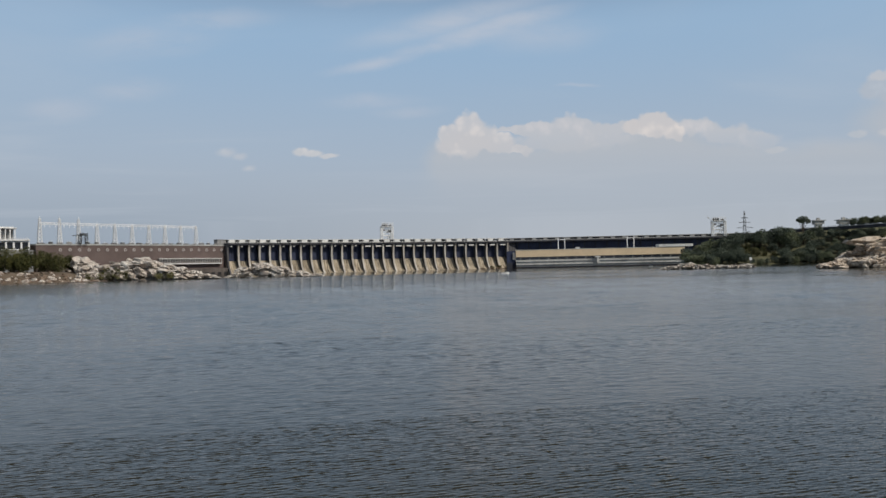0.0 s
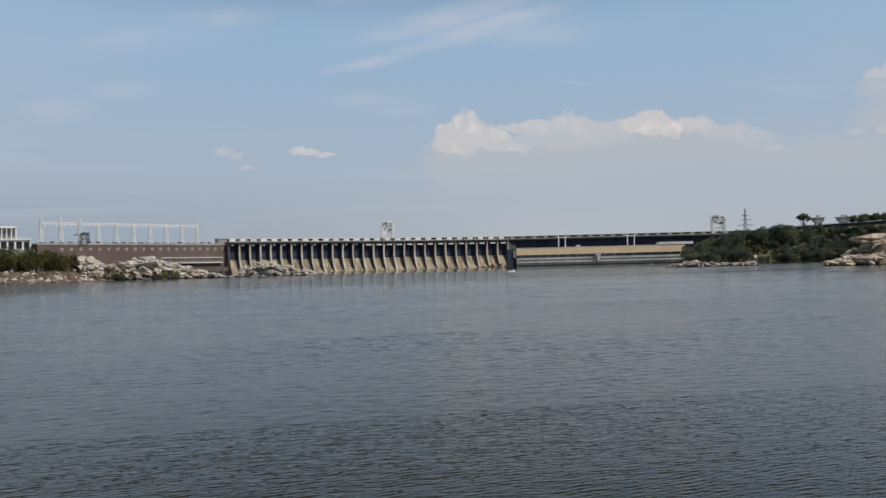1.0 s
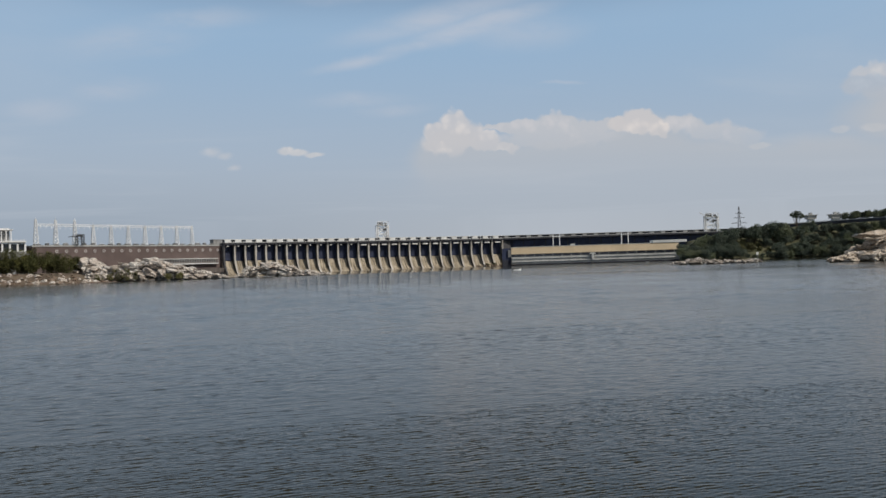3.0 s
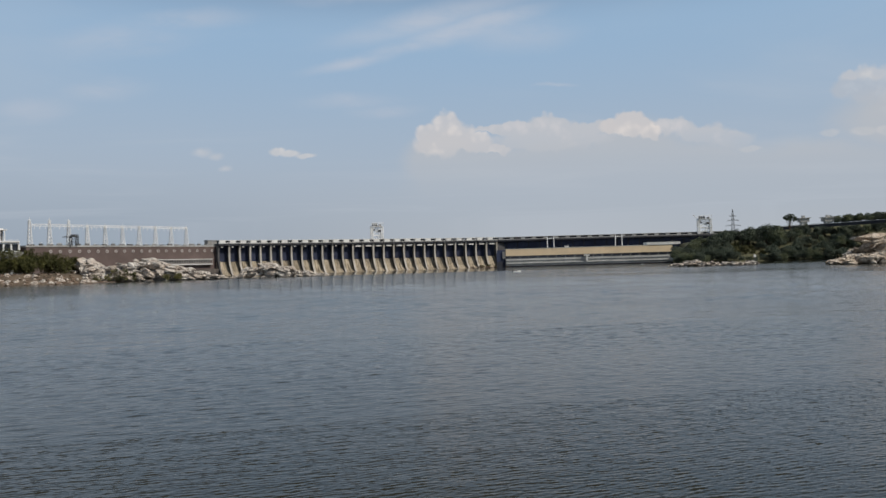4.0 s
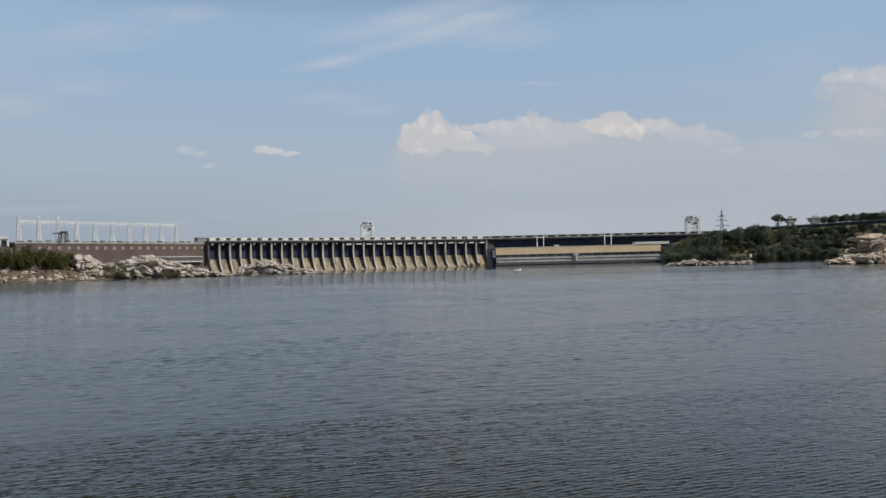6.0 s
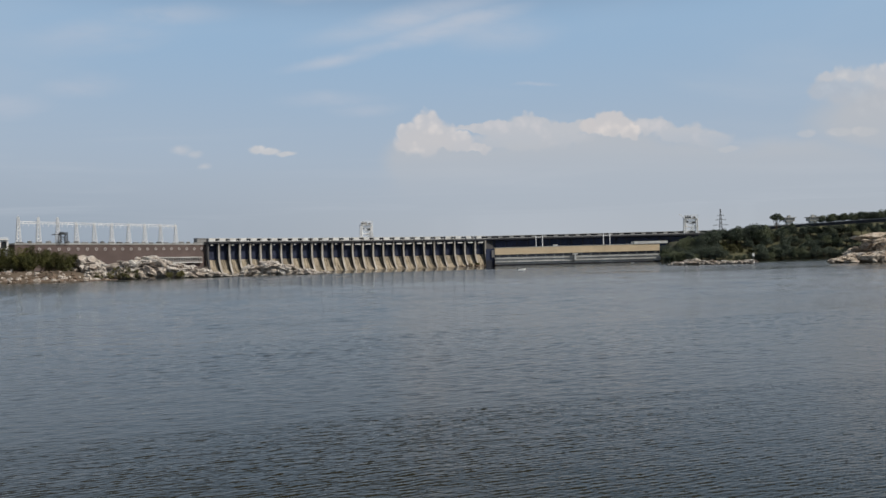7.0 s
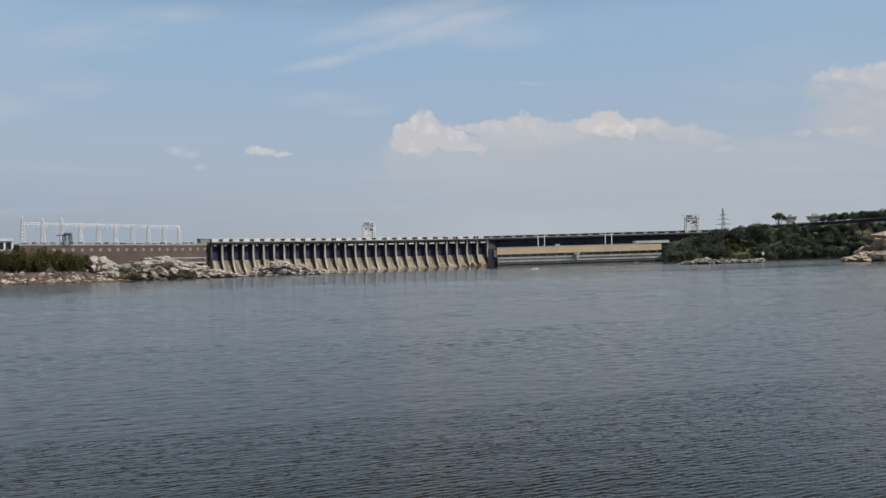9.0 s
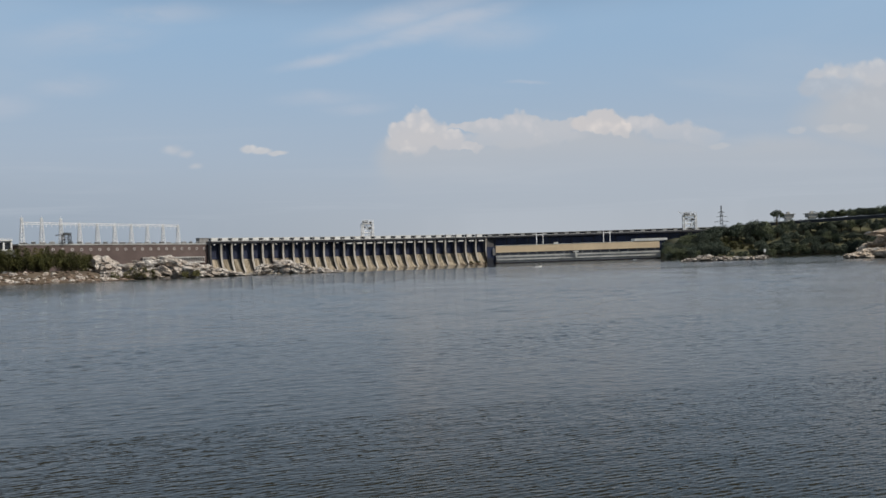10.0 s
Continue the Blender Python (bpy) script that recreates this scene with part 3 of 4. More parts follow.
def build_roof_gantry():
    a, b = Vector((-494.5, 838)), Vector((-377, 985))
    d = b - a
    n = d.length
    g = thing("switchyard_gantry", pose(a.x, a.y, 38.6, 0, 0, math.degrees(math.atan2(d.y, d.x))),
              "white lattice steel switchyard gantry on the roof", "gantry")
    bm = bmesh.new()
    lattice_mast(bm, 0, 0, 0, 23.5, 4.2, 1.5, 7, 0.55)
    bar(bm, (0, 0, 23), (0, 0, 25.4), 0.35)
    mast = part("mast", bm, STEEL, g)
    for i in range(10):
        again(mast, pose(i * n / 9, 0, 0) @ Matrix.Diagonal((1, 1, 1.2 if i in (0, 1, 2) else 1.0, 1)))
    bpy.data.objects.remove(mast)
    bm = bmesh.new()
    steps = 54
    for i in range(steps):
        x0, x1 = i * n / steps, (i + 1) * n / steps
        for y, z in ((-0.7, 21.4), (0.7, 21.4), (-0.7, 23.5), (0.7, 23.5)):
            bar(bm, (x0, y, z), (x1, y, z), 0.4)
        bar(bm, (x0, -0.7, 21.4), (x1, -0.7, 23.5), 0.3)
        bar(bm, (x0, 0.7, 23.5), (x1, 0.7, 21.4), 0.3)
    part("cross_beam", bm, STEEL, g)
    bm = bmesh.new()
    for i in range(5):
        bmesh.ops.create_cone(bm, cap_ends=True, segments=8, radius1=0.42, radius2=0.25, depth=0.35, matrix=Matrix.Translation((0, 0, -0.5 - 0.55 * i)))
    bar(bm, (0, 0, 0), (0, 0, -3.0), 0.14)
    string = part("insulator_string", bm, STEEL, g)
    for i in range(9):
        for q in (0.22, 0.5, 0.78):
            again(string, pose((i + q) * n / 9, -0.7, 21.3))
    bpy.data.objects.remove(string)


build_roof_gantry()


def roof_transformers():
    rng = random.Random(8)
    d = (HALL_R - HALL_L).normalized()
    turn = math.degrees(math.atan2(d.y, d.x))
    for i in range(22):
        at = HALL_L + d * (6 + i * 10.0) + Vector((-d.y, d.x)) * rng.uniform(2.5, 5.0)
        t = thing("transformer", pose(at.x, at.y, 38.6, 0, 0, turn), "grey power transformer with cooling fins on the roof", "transformer", "roof transformers")
        w, h = rng.uniform(3.0, 6.5), rng.uniform(1.0, 2.4)
        mat = rng.choice((GREY, DECK, IRON))
        part("tank", boxes([(0, 0, h / 2, w, 3, h)]), mat, t)
        fin = part("cooling_fin", boxes([(0, -1.75, h * 0.5, 0.25, 0.5, h * 0.8)]), GREY, t)
        for q in range(5):
            again(fin, Matrix.Translation(((q - 2) * w / 6, 0, 0)))
        bpy.data.objects.remove(fin)
        for q in (-1, 0, 1):
            bm = bmesh.new()
            bar(bm, (q * w / 4, 0, h), (q * w / 4, 0, h + 1.1), 0.25)
            part("insulator", bm, PALE, t)
    bm = bmesh.new()
    n = (HALL_R - HALL_L).length
    for i in range(90):
        box(bm, (i + 0.5) * n / 90, 0.3, 39.2, 0.12, 0.12, 1.2)
    for z in (39.4, 39.8):
        box(bm, n / 2, 0.3, z, n, 0.1, 0.1)
    r = thing("roof_railing", pose(HALL_L.x, HALL_L.y, 0, 0, 0, turn), "grey steel railing along the power house roof", "railing")
    part("rail_frame", bm, PYLON, r)


roof_transformers()


def gantry_crane(name, m, w, h, label, mat, thick=1.0):
    """A lattice portal crane with a cabin and a jib."""
    c = thing(name, m, label, "crane", "portal cranes")
    bm = bmesh.new()
    for x in (-w / 2, w / 2):
        lattice_mast(bm, x, 0, 0, h * 0.78, 2.6, 2.6, 5, 0.95 * thick)
    for z in (h * 0.35, h * 0.78):
        bar(bm, (-w / 2, 0, z), (w / 2, 0, z), 1.5 * thick)
    bar(bm, (-w / 2, 0, h * 0.05), (w / 2, 0, h * 0.35), 1.0 * thick)
    bar(bm, (w / 2, 0, h * 0.35), (-w / 2, 0, h * 0.75), 1.0 * thick)
    bar(bm, (-w / 2, 0, h * 0.35), (w / 2, 0, h * 0.75), 1.0 * thick)
    for q in range(4):
        za, zb = h * (0.05 + 0.18 * q), h * (0.05 + 0.18 * (q + 1))
        if thick > 0.5:
            bar(bm, (-w / 2, 1, za), (w / 2, 1, zb), 0.5)
            bar(bm, (w / 2, 1, za), (-w / 2, 1, zb), 0.5)
    part("portal", bm, mat, c)
    part("platform", boxes([(0, 0, h * 0.80, w * 1.08, 6, 0.8)]), mat, c)
    part("winch_house", boxes([(-w * 0.2, 0, h * 0.88, w * 0.45, 4.5, h * 0.13), (w * 0.3, 0, h * 0.86, w * 0.2, 3, h * 0.09)]), IRON, c, "dark winch house")
    if thick > 0.5:
        part("drive_cabin", boxes([(w * 0.24, -0.4, h * 0.57, w * 0.26, 2.6, h * 0.10), (-w * 0.3, -0.4, h * 0.62, w * 0.18, 2.2, h * 0.08)]), IRON, c, "dark drive cabins")
        ladder = bmesh.new()
        for x in (-w * 0.12, w * 0.06):
            bar(ladder, (x, -1.4, 0), (x + w * 0.3, -1.4, h * 0.5), 0.3)
            bar(ladder, (x + w * 0.3, -1.4, h * 0.5), (x - w * 0.1, -1.4, h * 0.78), 0.3)
        part("stair_flight", ladder, PYLON, c)
    bm = bmesh.new()
    for z in (h * 0.9, h * 0.98):
        bar(bm, (-w * 0.55, -3, z), (w * 0.55, -3, z), 0.45)
    for i in range(7):
        x = -w * 0.55 + i * w * 1.1 / 6
        bar(bm, (x, -3, h * 0.8), (x, -3, h * 0.98), 0.45)
    part("railing", bm, mat, c)
    return c


gantry_crane("portal_crane", pose(-154, 1126, 40.8, 0, 0, 27), 15.5, 28, "pale grey lattice portal crane standing on the dam", STEEL)
second = gantry_crane("portal_crane", pose(327, 1200, 41, 0, 0, 3), 18.5, 28, "pale grey lattice portal crane with a raised jib on the roadway", STEEL)
bm = bmesh.new()
bar(bm, (-7, 0, 20), (-17, 0, 29), 0.6)
bar(bm, (-7, 0, 24), (-17, 0, 29), 0.3)
part("jib", bm, STEEL, second)
roof_crane = gantry_crane("portal_crane", pose(-459, 863, 38.6, 0, 0, 49), 7, 12, "dark iron service crane on the power house roof", IRON, 0.4)
bm = bmesh.new()
bar(bm, (-3, 0, 9.5), (-12, 0, 9.0), 0.7)
bar(bm, (-3, 0, 11), (-12, 0, 9.2), 0.25)
part("jib", bm, IRON, roof_crane)


# ---- second power house, sand yellow ----
def build_yellow_hall():
    a, b = Vector((27, 1110)), Vector((256, 1108))
    d = b - a
    n = d.length
    h = thing("power_house", pose(a.x, a.y, 0, 0, 0, math.degrees(math.atan2(d.y, d.x))),
              "long low sand-yellow power house above a grey tailrace", "power house")
    part("wall", boxes([(n / 2, 15, 20.2, n, 30, 9.6)]), YELLOW, h, "sand-yellow panelled wall")
    part("roof", boxes([(n / 2, 15, 25.2, n + 0.6, 31, 0.5)]), PALE, h)
    part("window_band", boxes([(n / 2, 15.6, 13.5, n, 30, 4.0)]), GLASS, h, "dark recessed window band")
    part("lower_wall", boxes([(n / 2, 13, 6.6, n, 34, 9.6)]), DECK, h, "grey concrete lower wall")
    part("walkway", boxes([(n / 2, -4.6, 9.4, n, 1.2, 0.5), (n / 2, -4.7, 5.0, n, 1.4, 0.6)]), PALE, h, "pale walkway ledge")
    part("tailrace_slot", boxes([(n / 2, -4.2, 0.5, n, 1.0, 1.6)]), DARK, h)
    pillar = part("pillar", boxes([(0, 0.3, 13.5, 0.8, 0.8, 4.2)]), GREY, h)
    panel = part("panel", boxes([(0, -0.06, 20.2, n / 18 - 0.25, 0.16, 9.3)]), YELLOW, h)
    for i in range(18):
        again(pillar, Matrix.Translation(((i + 0.5) * n / 18, 0, 0)))
        again(panel, Matrix.Translation(((i + 0.5) * n / 18, 0, 0)))
    bpy.data.objects.remove(pillar)
    bpy.data.objects.remove(panel)
    part("roof_hatch", boxes([(n * 0.37, 2, 26.6, 6, 4, 2.4)]), PALE, h)
    part("end_block", boxes([(n - 12, 10, 27.2, 46, 22, 3.4)]), PALE, h)
    part("lift_post", boxes([(n * 0.485, -6, 9.5, 2.4, 2.4, 7), (n * 0.485, -6, 13.8, 7, 3.4, 1.8)]), PALE, h, "pale T-shaped post")
    # navy on this wall paints in the shadow beside the abutment
    part("ramp_wall", boxes([(-6.5, 10, 12, 12, 16, 24)]), GATE, h)
    part("end_pier", boxes([(-2.5, 1.4, 17, 4, 2.0, 10)]), GREY, h)
    part("end_buttress", boxes([(-9, -6, 4, 8, 16, 8)]), GIRDER, h)


build_yellow_hall()


def portal_frame(x, y):
    f = thing("gantry_support", pose(x, y, 25.0), "tall white steel portal frame beside the roadway", "portal frame", "portal frames")
    part("post", boxes([(-4.6, 0, 8.5, 1.0, 1.0, 17)]), STEEL, f)
    part("post", boxes([(4.6, 0, 8.5, 1.0, 1.0, 17)]), STEEL, f)
    part("cross_beam", boxes([(0, 0, 14.5, 11, 0.8, 0.9)]), STEEL, f)


portal_frame(92, 1135)
portal_frame(188, 1135)


# ---- far left: white gate house on the bank ----
def build_white_house():
    h = thing("gate_house", pose(-512, 816, 0, 0, 0, 35), "white flat-roofed gate house with tall openings", "building")
    part("base", boxes([(0, 12, 16, 40, 24, 32)]), GREY, h)
    part("back_wall", boxes([(-2, 14, 37, 36, 18, 10)]), GREY, h)
    part("roof", boxes([(-2, 11, 42.6, 38, 24, 1.2)]), WHITE, h)
    part("floor_beam", boxes([(-2, 1.6, 32.4, 36, 2.0, 0.9)]), WHITE, h)
    part("lintel", boxes([(-2, 1.7, 41.2, 36, 1.4, 1.8)]), WHITE, h)
    column = part("column", boxes([(-2, 1.6, 36.6, 1.7, 1.6, 7.6)]), WHITE, h)
    glazing = part("tall_window", boxes([(-2, 4.8, 36.6, 5.0, 0.3, 7.4)]), GLASS, h)
    for i in range(6):
        again(column, Matrix.Translation((-18 + i * 7.2, 0, 0)))
        if i < 5:
            again(glazing, Matrix.Translation((-14.4 + i * 7.2, 0, 0)))
    part("side_wall", boxes([(15.6, 8, 37.3, 0.8, 12, 9.4)]), WHITE, h)
    part("upper_back_wall", boxes([(-6, 15, 49.3, 16, 8, 12.2)]), GREY, h)
    part("upper_roof", boxes([(-6, 12, 55.6, 22, 16, 0.8), (-5, 12, 56.6, 14, 9, 1.2)]), WHITE, h)
    post = part("upper_column", boxes([(0, 5.4, 49.3, 0.9, 1.0, 12)]), WHITE, h)
    for i in range(5):
        again(post, Matrix.Translation((-15 + i * 4.5, 0, 0)))
    part("balcony_rail", boxes([(-2, -0.6, 44.6, 36, 0.25, 0.25), (-2, -0.6, 43.9, 36, 0.25, 0.25)]), WHITE, h)
    for ob in (column, glazing, post):
        bpy.data.objects.remove(ob)


build_white_house()


# ---- banks ----
def lump(x, y, s):
    return noise.fractal((x * s, y * s, 3.7), 1.0, 2.0, 4)


def smoothstep(a, b, v):
    t = min(1.0, max(0.0, (v - a) / (b - a)))
    return t * t * (3 - 2 * t)


def sheet(name, x0, x1, y0, y1, nx, ny, height, mat, label, category):
    bm = bmesh.new()
    grid = []
    for j in range(ny + 1):
        y = y0 + (y1 - y0) * j / ny
        grid.append([bm.verts.new((x0 + (x1 - x0) * i / nx, y, height(x0 + (x1 - x0) * i / nx, y))) for i in range(nx + 1)])
    for j in range(ny):
        for i in range(nx):
            bm.faces.new((grid[j][i], grid[j][i + 1], grid[j + 1][i + 1], grid[j + 1][i]))
    return tagged(part(name, bm, mat, smooth=True), label, category, kind="structure")


def right_bank(x, y):
    shore = 852 + 10 * lump(x, 0, 0.02)
    rise = smoothstep(shore - 4, shore + 90, y)
    top = 10 + 16 * smoothstep(215, 290, x) + 4 * smoothstep(300, 420, x)
    back = 12 * smoothstep(955, 1010, y) * smoothstep(300, 380, x)
    edge = smoothstep(0.228 * y + 2, 0.228 * y + 18, x)
    return -2 + (3 + rise * top + back + 1.5 * lump(x, y, 0.05)) * edge * smoothstep(shore - 6, shore, y)


sheet("ground", 180, 760, 835, 1500, 80, 70, right_bank, HILL, "steep scrub-covered right river bank", "ground")


def left_bank(x, y):
    shore = 397 + (x + 262) * 0.18 + 4 * lump(x, 5, 0.06)
    inland = smoothstep(shore - 3, shore + 40, y) * smoothstep(-228, -250, x + (y - 440) * 0.12)
    return -1.5 + 1.8 * smoothstep(shore - 4, shore + 1, y) * smoothstep(-205, -222, x) + 5.5 * inland + 0.5 * lump(x, y, 0.2) - 3 * smoothstep(560, 640, y)


sheet("ground", -620, -195, 385, 660, 90, 60, left_bank, SOIL, "low brown stony left river bank", "ground")


# ---- rocks ----
def boulder_mesh(seed, cuts, fine=3):
    rng = random.Random(seed)
    bm = bmesh.new()
    bmesh.ops.create_icosphere(bm, subdivisions=fine, radius=1.0)
    planes = []
    for _ in range(cuts):
        n = Vector((rng.gauss(0, 1), rng.gauss(0, 1), rng.gauss(0, 1))).normalized()
        planes.append((n, rng.uniform(0.34, 0.72)))
    off = Vector((rng.uniform(0, 50), rng.uniform(0, 50), rng.uniform(0, 50)))
    for v in bm.verts:
        for n, d in planes:
            over = v.co.dot(n) - d
            if over > 0:
                v.co -= n * over
        v.co += v.co.normalized() * 0.07 * noise.ridged_multi_fractal(v.co * 1.6 + off, 1.0, 2.1, 4, 0.9, 2.0) - v.co.normalized() * 0.05
    return bm


ROCKS = []


def outcrop(name, stones, mat, label, seed, caps=(), group="granite outcrops"):
    """stones: x, y, height, half width, half depth, tilt of the main blocks; smaller ones are strewn between them."""
    rng = random.Random(seed)
    x0, y0 = stones[0][:2]
    o = thing(name, pose(x0, y0, 0), label, "rock", group)
    protos = [part("boulder", boulder_mesh(seed * 10 + i, 15), mat, o) for i in range(6)]

    def put(x, y, z, sx, sy, sz, tilt, loose=1.0):
        m = pose(x - x0, y - y0, z, loose * rng.uniform(-18, 18), tilt + loose * rng.uniform(-18, 12), loose * rng.uniform(-45, 45)) @ Matrix.Diagonal((sx, sy, sz, 1))
        again(rng.choice(protos), m)

    for x, y, h, w, d, tilt in stones:
        put(x, y, h * 0.30, w * 0.85, d, h * 0.60, tilt, 0.4)
        for _ in range(int(20 + 2.8 * w)):
            a, r = rng.uniform(0, 2 * math.pi), rng.uniform(0.3, 1.05)
            px, py = x + math.cos(a) * w * r, y + math.sin(a) * d * r
            top = h * (1 - 0.72 * r * r) + 0.1
            s = rng.uniform(0.10, 0.31) * (w + h) * 0.5
            put(px, py, max(0.1, top - s * 0.3), s * rng.uniform(1.0, 2.2), s * rng.uniform(0.8, 1.3), s * rng.uniform(0.45, 1.0), 6 + tilt)
    for x, y, z, w, d, h, tilt in caps:
        put(x, y, z, w, d, h, tilt, 0.35)
    for p in protos:
        bpy.data.objects.remove(p)
    return o


outcrop("granite_outcrop", [(-246, 462, 15, 10, 8, 8), (-226, 452, 10, 11, 8, -6), (-207, 452, 13.5, 12, 9, 10), (-191, 450, 9.5, 9, 7, 12),
                            (-175, 448, 5.4, 9, 6, 8), (-163, 447, 2.4, 6, 4, 3), (-236, 452, 10, 9, 7, 0), (-216, 450, 11.5, 10, 8, 6), (-199, 450, 11.5, 9, 7, 10), (-183, 449, 7.5, 8, 6, 10), (-168, 447, 3.6, 8, 5, 6), (-233, 441, 5.5, 8, 5, 0), (-212, 440, 6.0, 9, 5, 0)],
        ROCK, "pale weathered granite outcrop rising from the river", 3)
outcrop("granite_outcrop", [(-142, 480, 9.6, 9, 7, 8), (-153, 478, 6.6, 8, 6, -10), (-132, 480, 7.0, 8, 6, 14), (-121, 480, 4.0, 8, 5, 8), (-111, 480, 1.8, 6, 3, 4), (-160, 476, 1.6, 5, 3, 0)],
        ROCK, "pale granite islet tapering to a low tip", 5)
outcrop("granite_spit", [(97, 415, 3.3, 7, 4, 5), (90, 415, 2.0, 6, 3, -4), (105, 415, 2.4, 6, 3, 4), (112, 415, 2.0, 6, 3, 0), (119, 415, 1.9, 6, 3, 0), (126, 415, 2.4, 5, 3, -6)],
        ROCK, "low pale granite spit just above the water", 7)
outcrop("granite_bluff", [(141, 326, 4.2, 12, 6, 4), (152, 328, 4.6, 12, 7, 0), (131, 322, 2.4, 7, 4, 6), (166, 330, 6.0, 14, 8, 0), (184, 334, 8.0, 14, 9, 0),
                          (158, 340, 8.5, 13, 6, 6), (148, 341, 7.0, 9, 5, 0), (172, 344, 9.5, 14, 8, 0)],
        ROCK_WARM, "warm brown granite bluff with an overhanging top block", 9,
        [(149, 334, 11.0, 8.5, 6, 2.2, 6), (151, 332, 9.4, 6.5, 5, 1.6, -10), (159, 335, 9.6, 9.5, 6, 3.0, 8), (171, 337, 9.2, 9, 6, 3.5, 4), (143, 335, 10.4, 4, 4, 1.4, 10),
         (153, 329, 7.4, 4, 3, 1.4, 5), (160, 330, 7.8, 5, 3, 1.8, 9), (166, 331, 7.0, 5, 3, 1.8, -4), (145, 331, 9.3, 3, 2, 0.9, 14), (156, 331, 11.4, 4, 3, 0.9, 4), (150, 338, 7.0, 8, 3, 3.5, 0), (156, 335, 5.5, 9, 4, 5.0, 4), (168, 335, 6.0, 10, 5, 5.0, 0)])


def strewn_stones(seed, count, mat, label, sizes, deep):
    rng = random.Random(seed)
    o = thing("shore_stones", pose(-250, 400, 0), label, "stones", kind="stuff")
    verts, faces = [], []
    proto = boulder_mesh(seed + 78, 12, 2)
    pv = [v.co.copy() for v in proto.verts]
    pf = [[v.index for v in f.verts] for f in proto.faces]
    proto.free()
    for _ in range(count):
        x = rng.uniform(-330, -216)
        y = 397 + (x + 262) * 0.18 + rng.uniform(-3, deep)
        s = rng.choice(sizes)
        m = pose(x, y, left_bank(x, y) + 0.1 * s, rng.uniform(-20, 20), rng.uniform(-20, 20), rng.uniform(0, 360)) @ Matrix.Diagonal((s * 1.6, s, s * 0.7, 1))
        base = len(verts)
        verts.extend([tuple(m @ v) for v in pv])
        faces.extend([[i + base for i in f] for f in pf])
    me = bpy.data.meshes.new("stones")
    me.from_pydata(verts, [], faces)
    me.materials.append(mat)
    ob = new("stones", me)
    ob.parent = o
    ob.matrix_parent_inverse = o.matrix_basis.inverted()


strewn_stones(21, 420, ROCK_BROWN, "brown broken stones along the low shore", (0.5, 0.7, 1.0, 1.5), 34)
strewn_stones(22, 150, ROCK, "pale granite boulders along the low shore", (0.6, 0.9, 1.3, 1.9), 30)


# ---- trees and shrubs ----
def leaf_cloud(rng, clumps, per, size):
    """Many small leaf sprays as bent quads round the clumps (x, y, z, r)."""
    verts, faces = [], []
    for cx, cy, cz, r in clumps:
        for _ in range(per):
            d = Vector((rng.gauss(0, 1), rng.gauss(0, 1), rng.gauss(0, 1))).normalized() * r * rng.uniform(0.55, 1.08)
            p = Vector((cx, cy, cz + d.z * 0.2)) + Vector((d.x, d.y, d.z * 0.8))
            a = Vector((rng.gauss(0, 1), rng.gauss(0, 1), rng.gauss(0, 0.7))).normalized()
            b = a.cross(Vector((rng.gauss(0, 1), rng.gauss(0, 1), rng.gauss(0, 1)))).normalized()
            s = size * rng.uniform(0.6, 1.3)
            base = len(verts)
            verts += [p - a * s, p - b * s * 0.55, p + a * s, p + b * s * 0.55]
            faces += [(base, base + 1, base + 2, base + 3)]
    return verts, faces


def leaf_part(name, data, mat, parent):
    me = bpy.data.meshes.new(name)
    me.from_pydata([tuple(v) for v in data[0]], [], data[1])
    me.materials.append(mat)
    ob = new(name, me)
    ob.parent = parent
    return ob


def make_tree(seed, h, spread, mat, leaf=0.55, trunk_share=0.35, n=16, per=90, own=()):
    rng = random.Random(seed)
    t = thing("tree", pose(0, 0, 0), "dark green broadleaf tree on the river bank", "tree", "trees on the bank")
    bm = bmesh.new()
    bmesh.ops.create_cone(bm, cap_ends=True, segments=8, radius1=h * 0.03, radius2=h * 0.012, depth=h * 0.75, matrix=Matrix.Translation((0, 0, h * 0.365)))
    clumps = []
    for i in range(n):
        d = Vector((rng.gauss(0, 1), rng.gauss(0, 1), rng.gauss(0, 1))).normalized() * rng.random() ** 0.4
        r = h * rng.uniform(0.11, 0.19)
        half = h * (1 - trunk_share) / 2
        c = (d.x * (spread - r * 0.6), d.y * (spread - r * 0.6), h * trunk_share + half + d.z * (half - r * 0.7), r)
        c = own[i % len(own)] if own else c
        clumps.append(c)
        if i < 8:
            bar(bm, (0, 0, h * 0.3), (c[0] * 0.85, c[1] * 0.85, c[2]), h * 0.012)
    part("trunk", bm, BARK, t)
    leaf_part("crown", leaf_cloud(rng, clumps, per, leaf), mat, t)
    return t


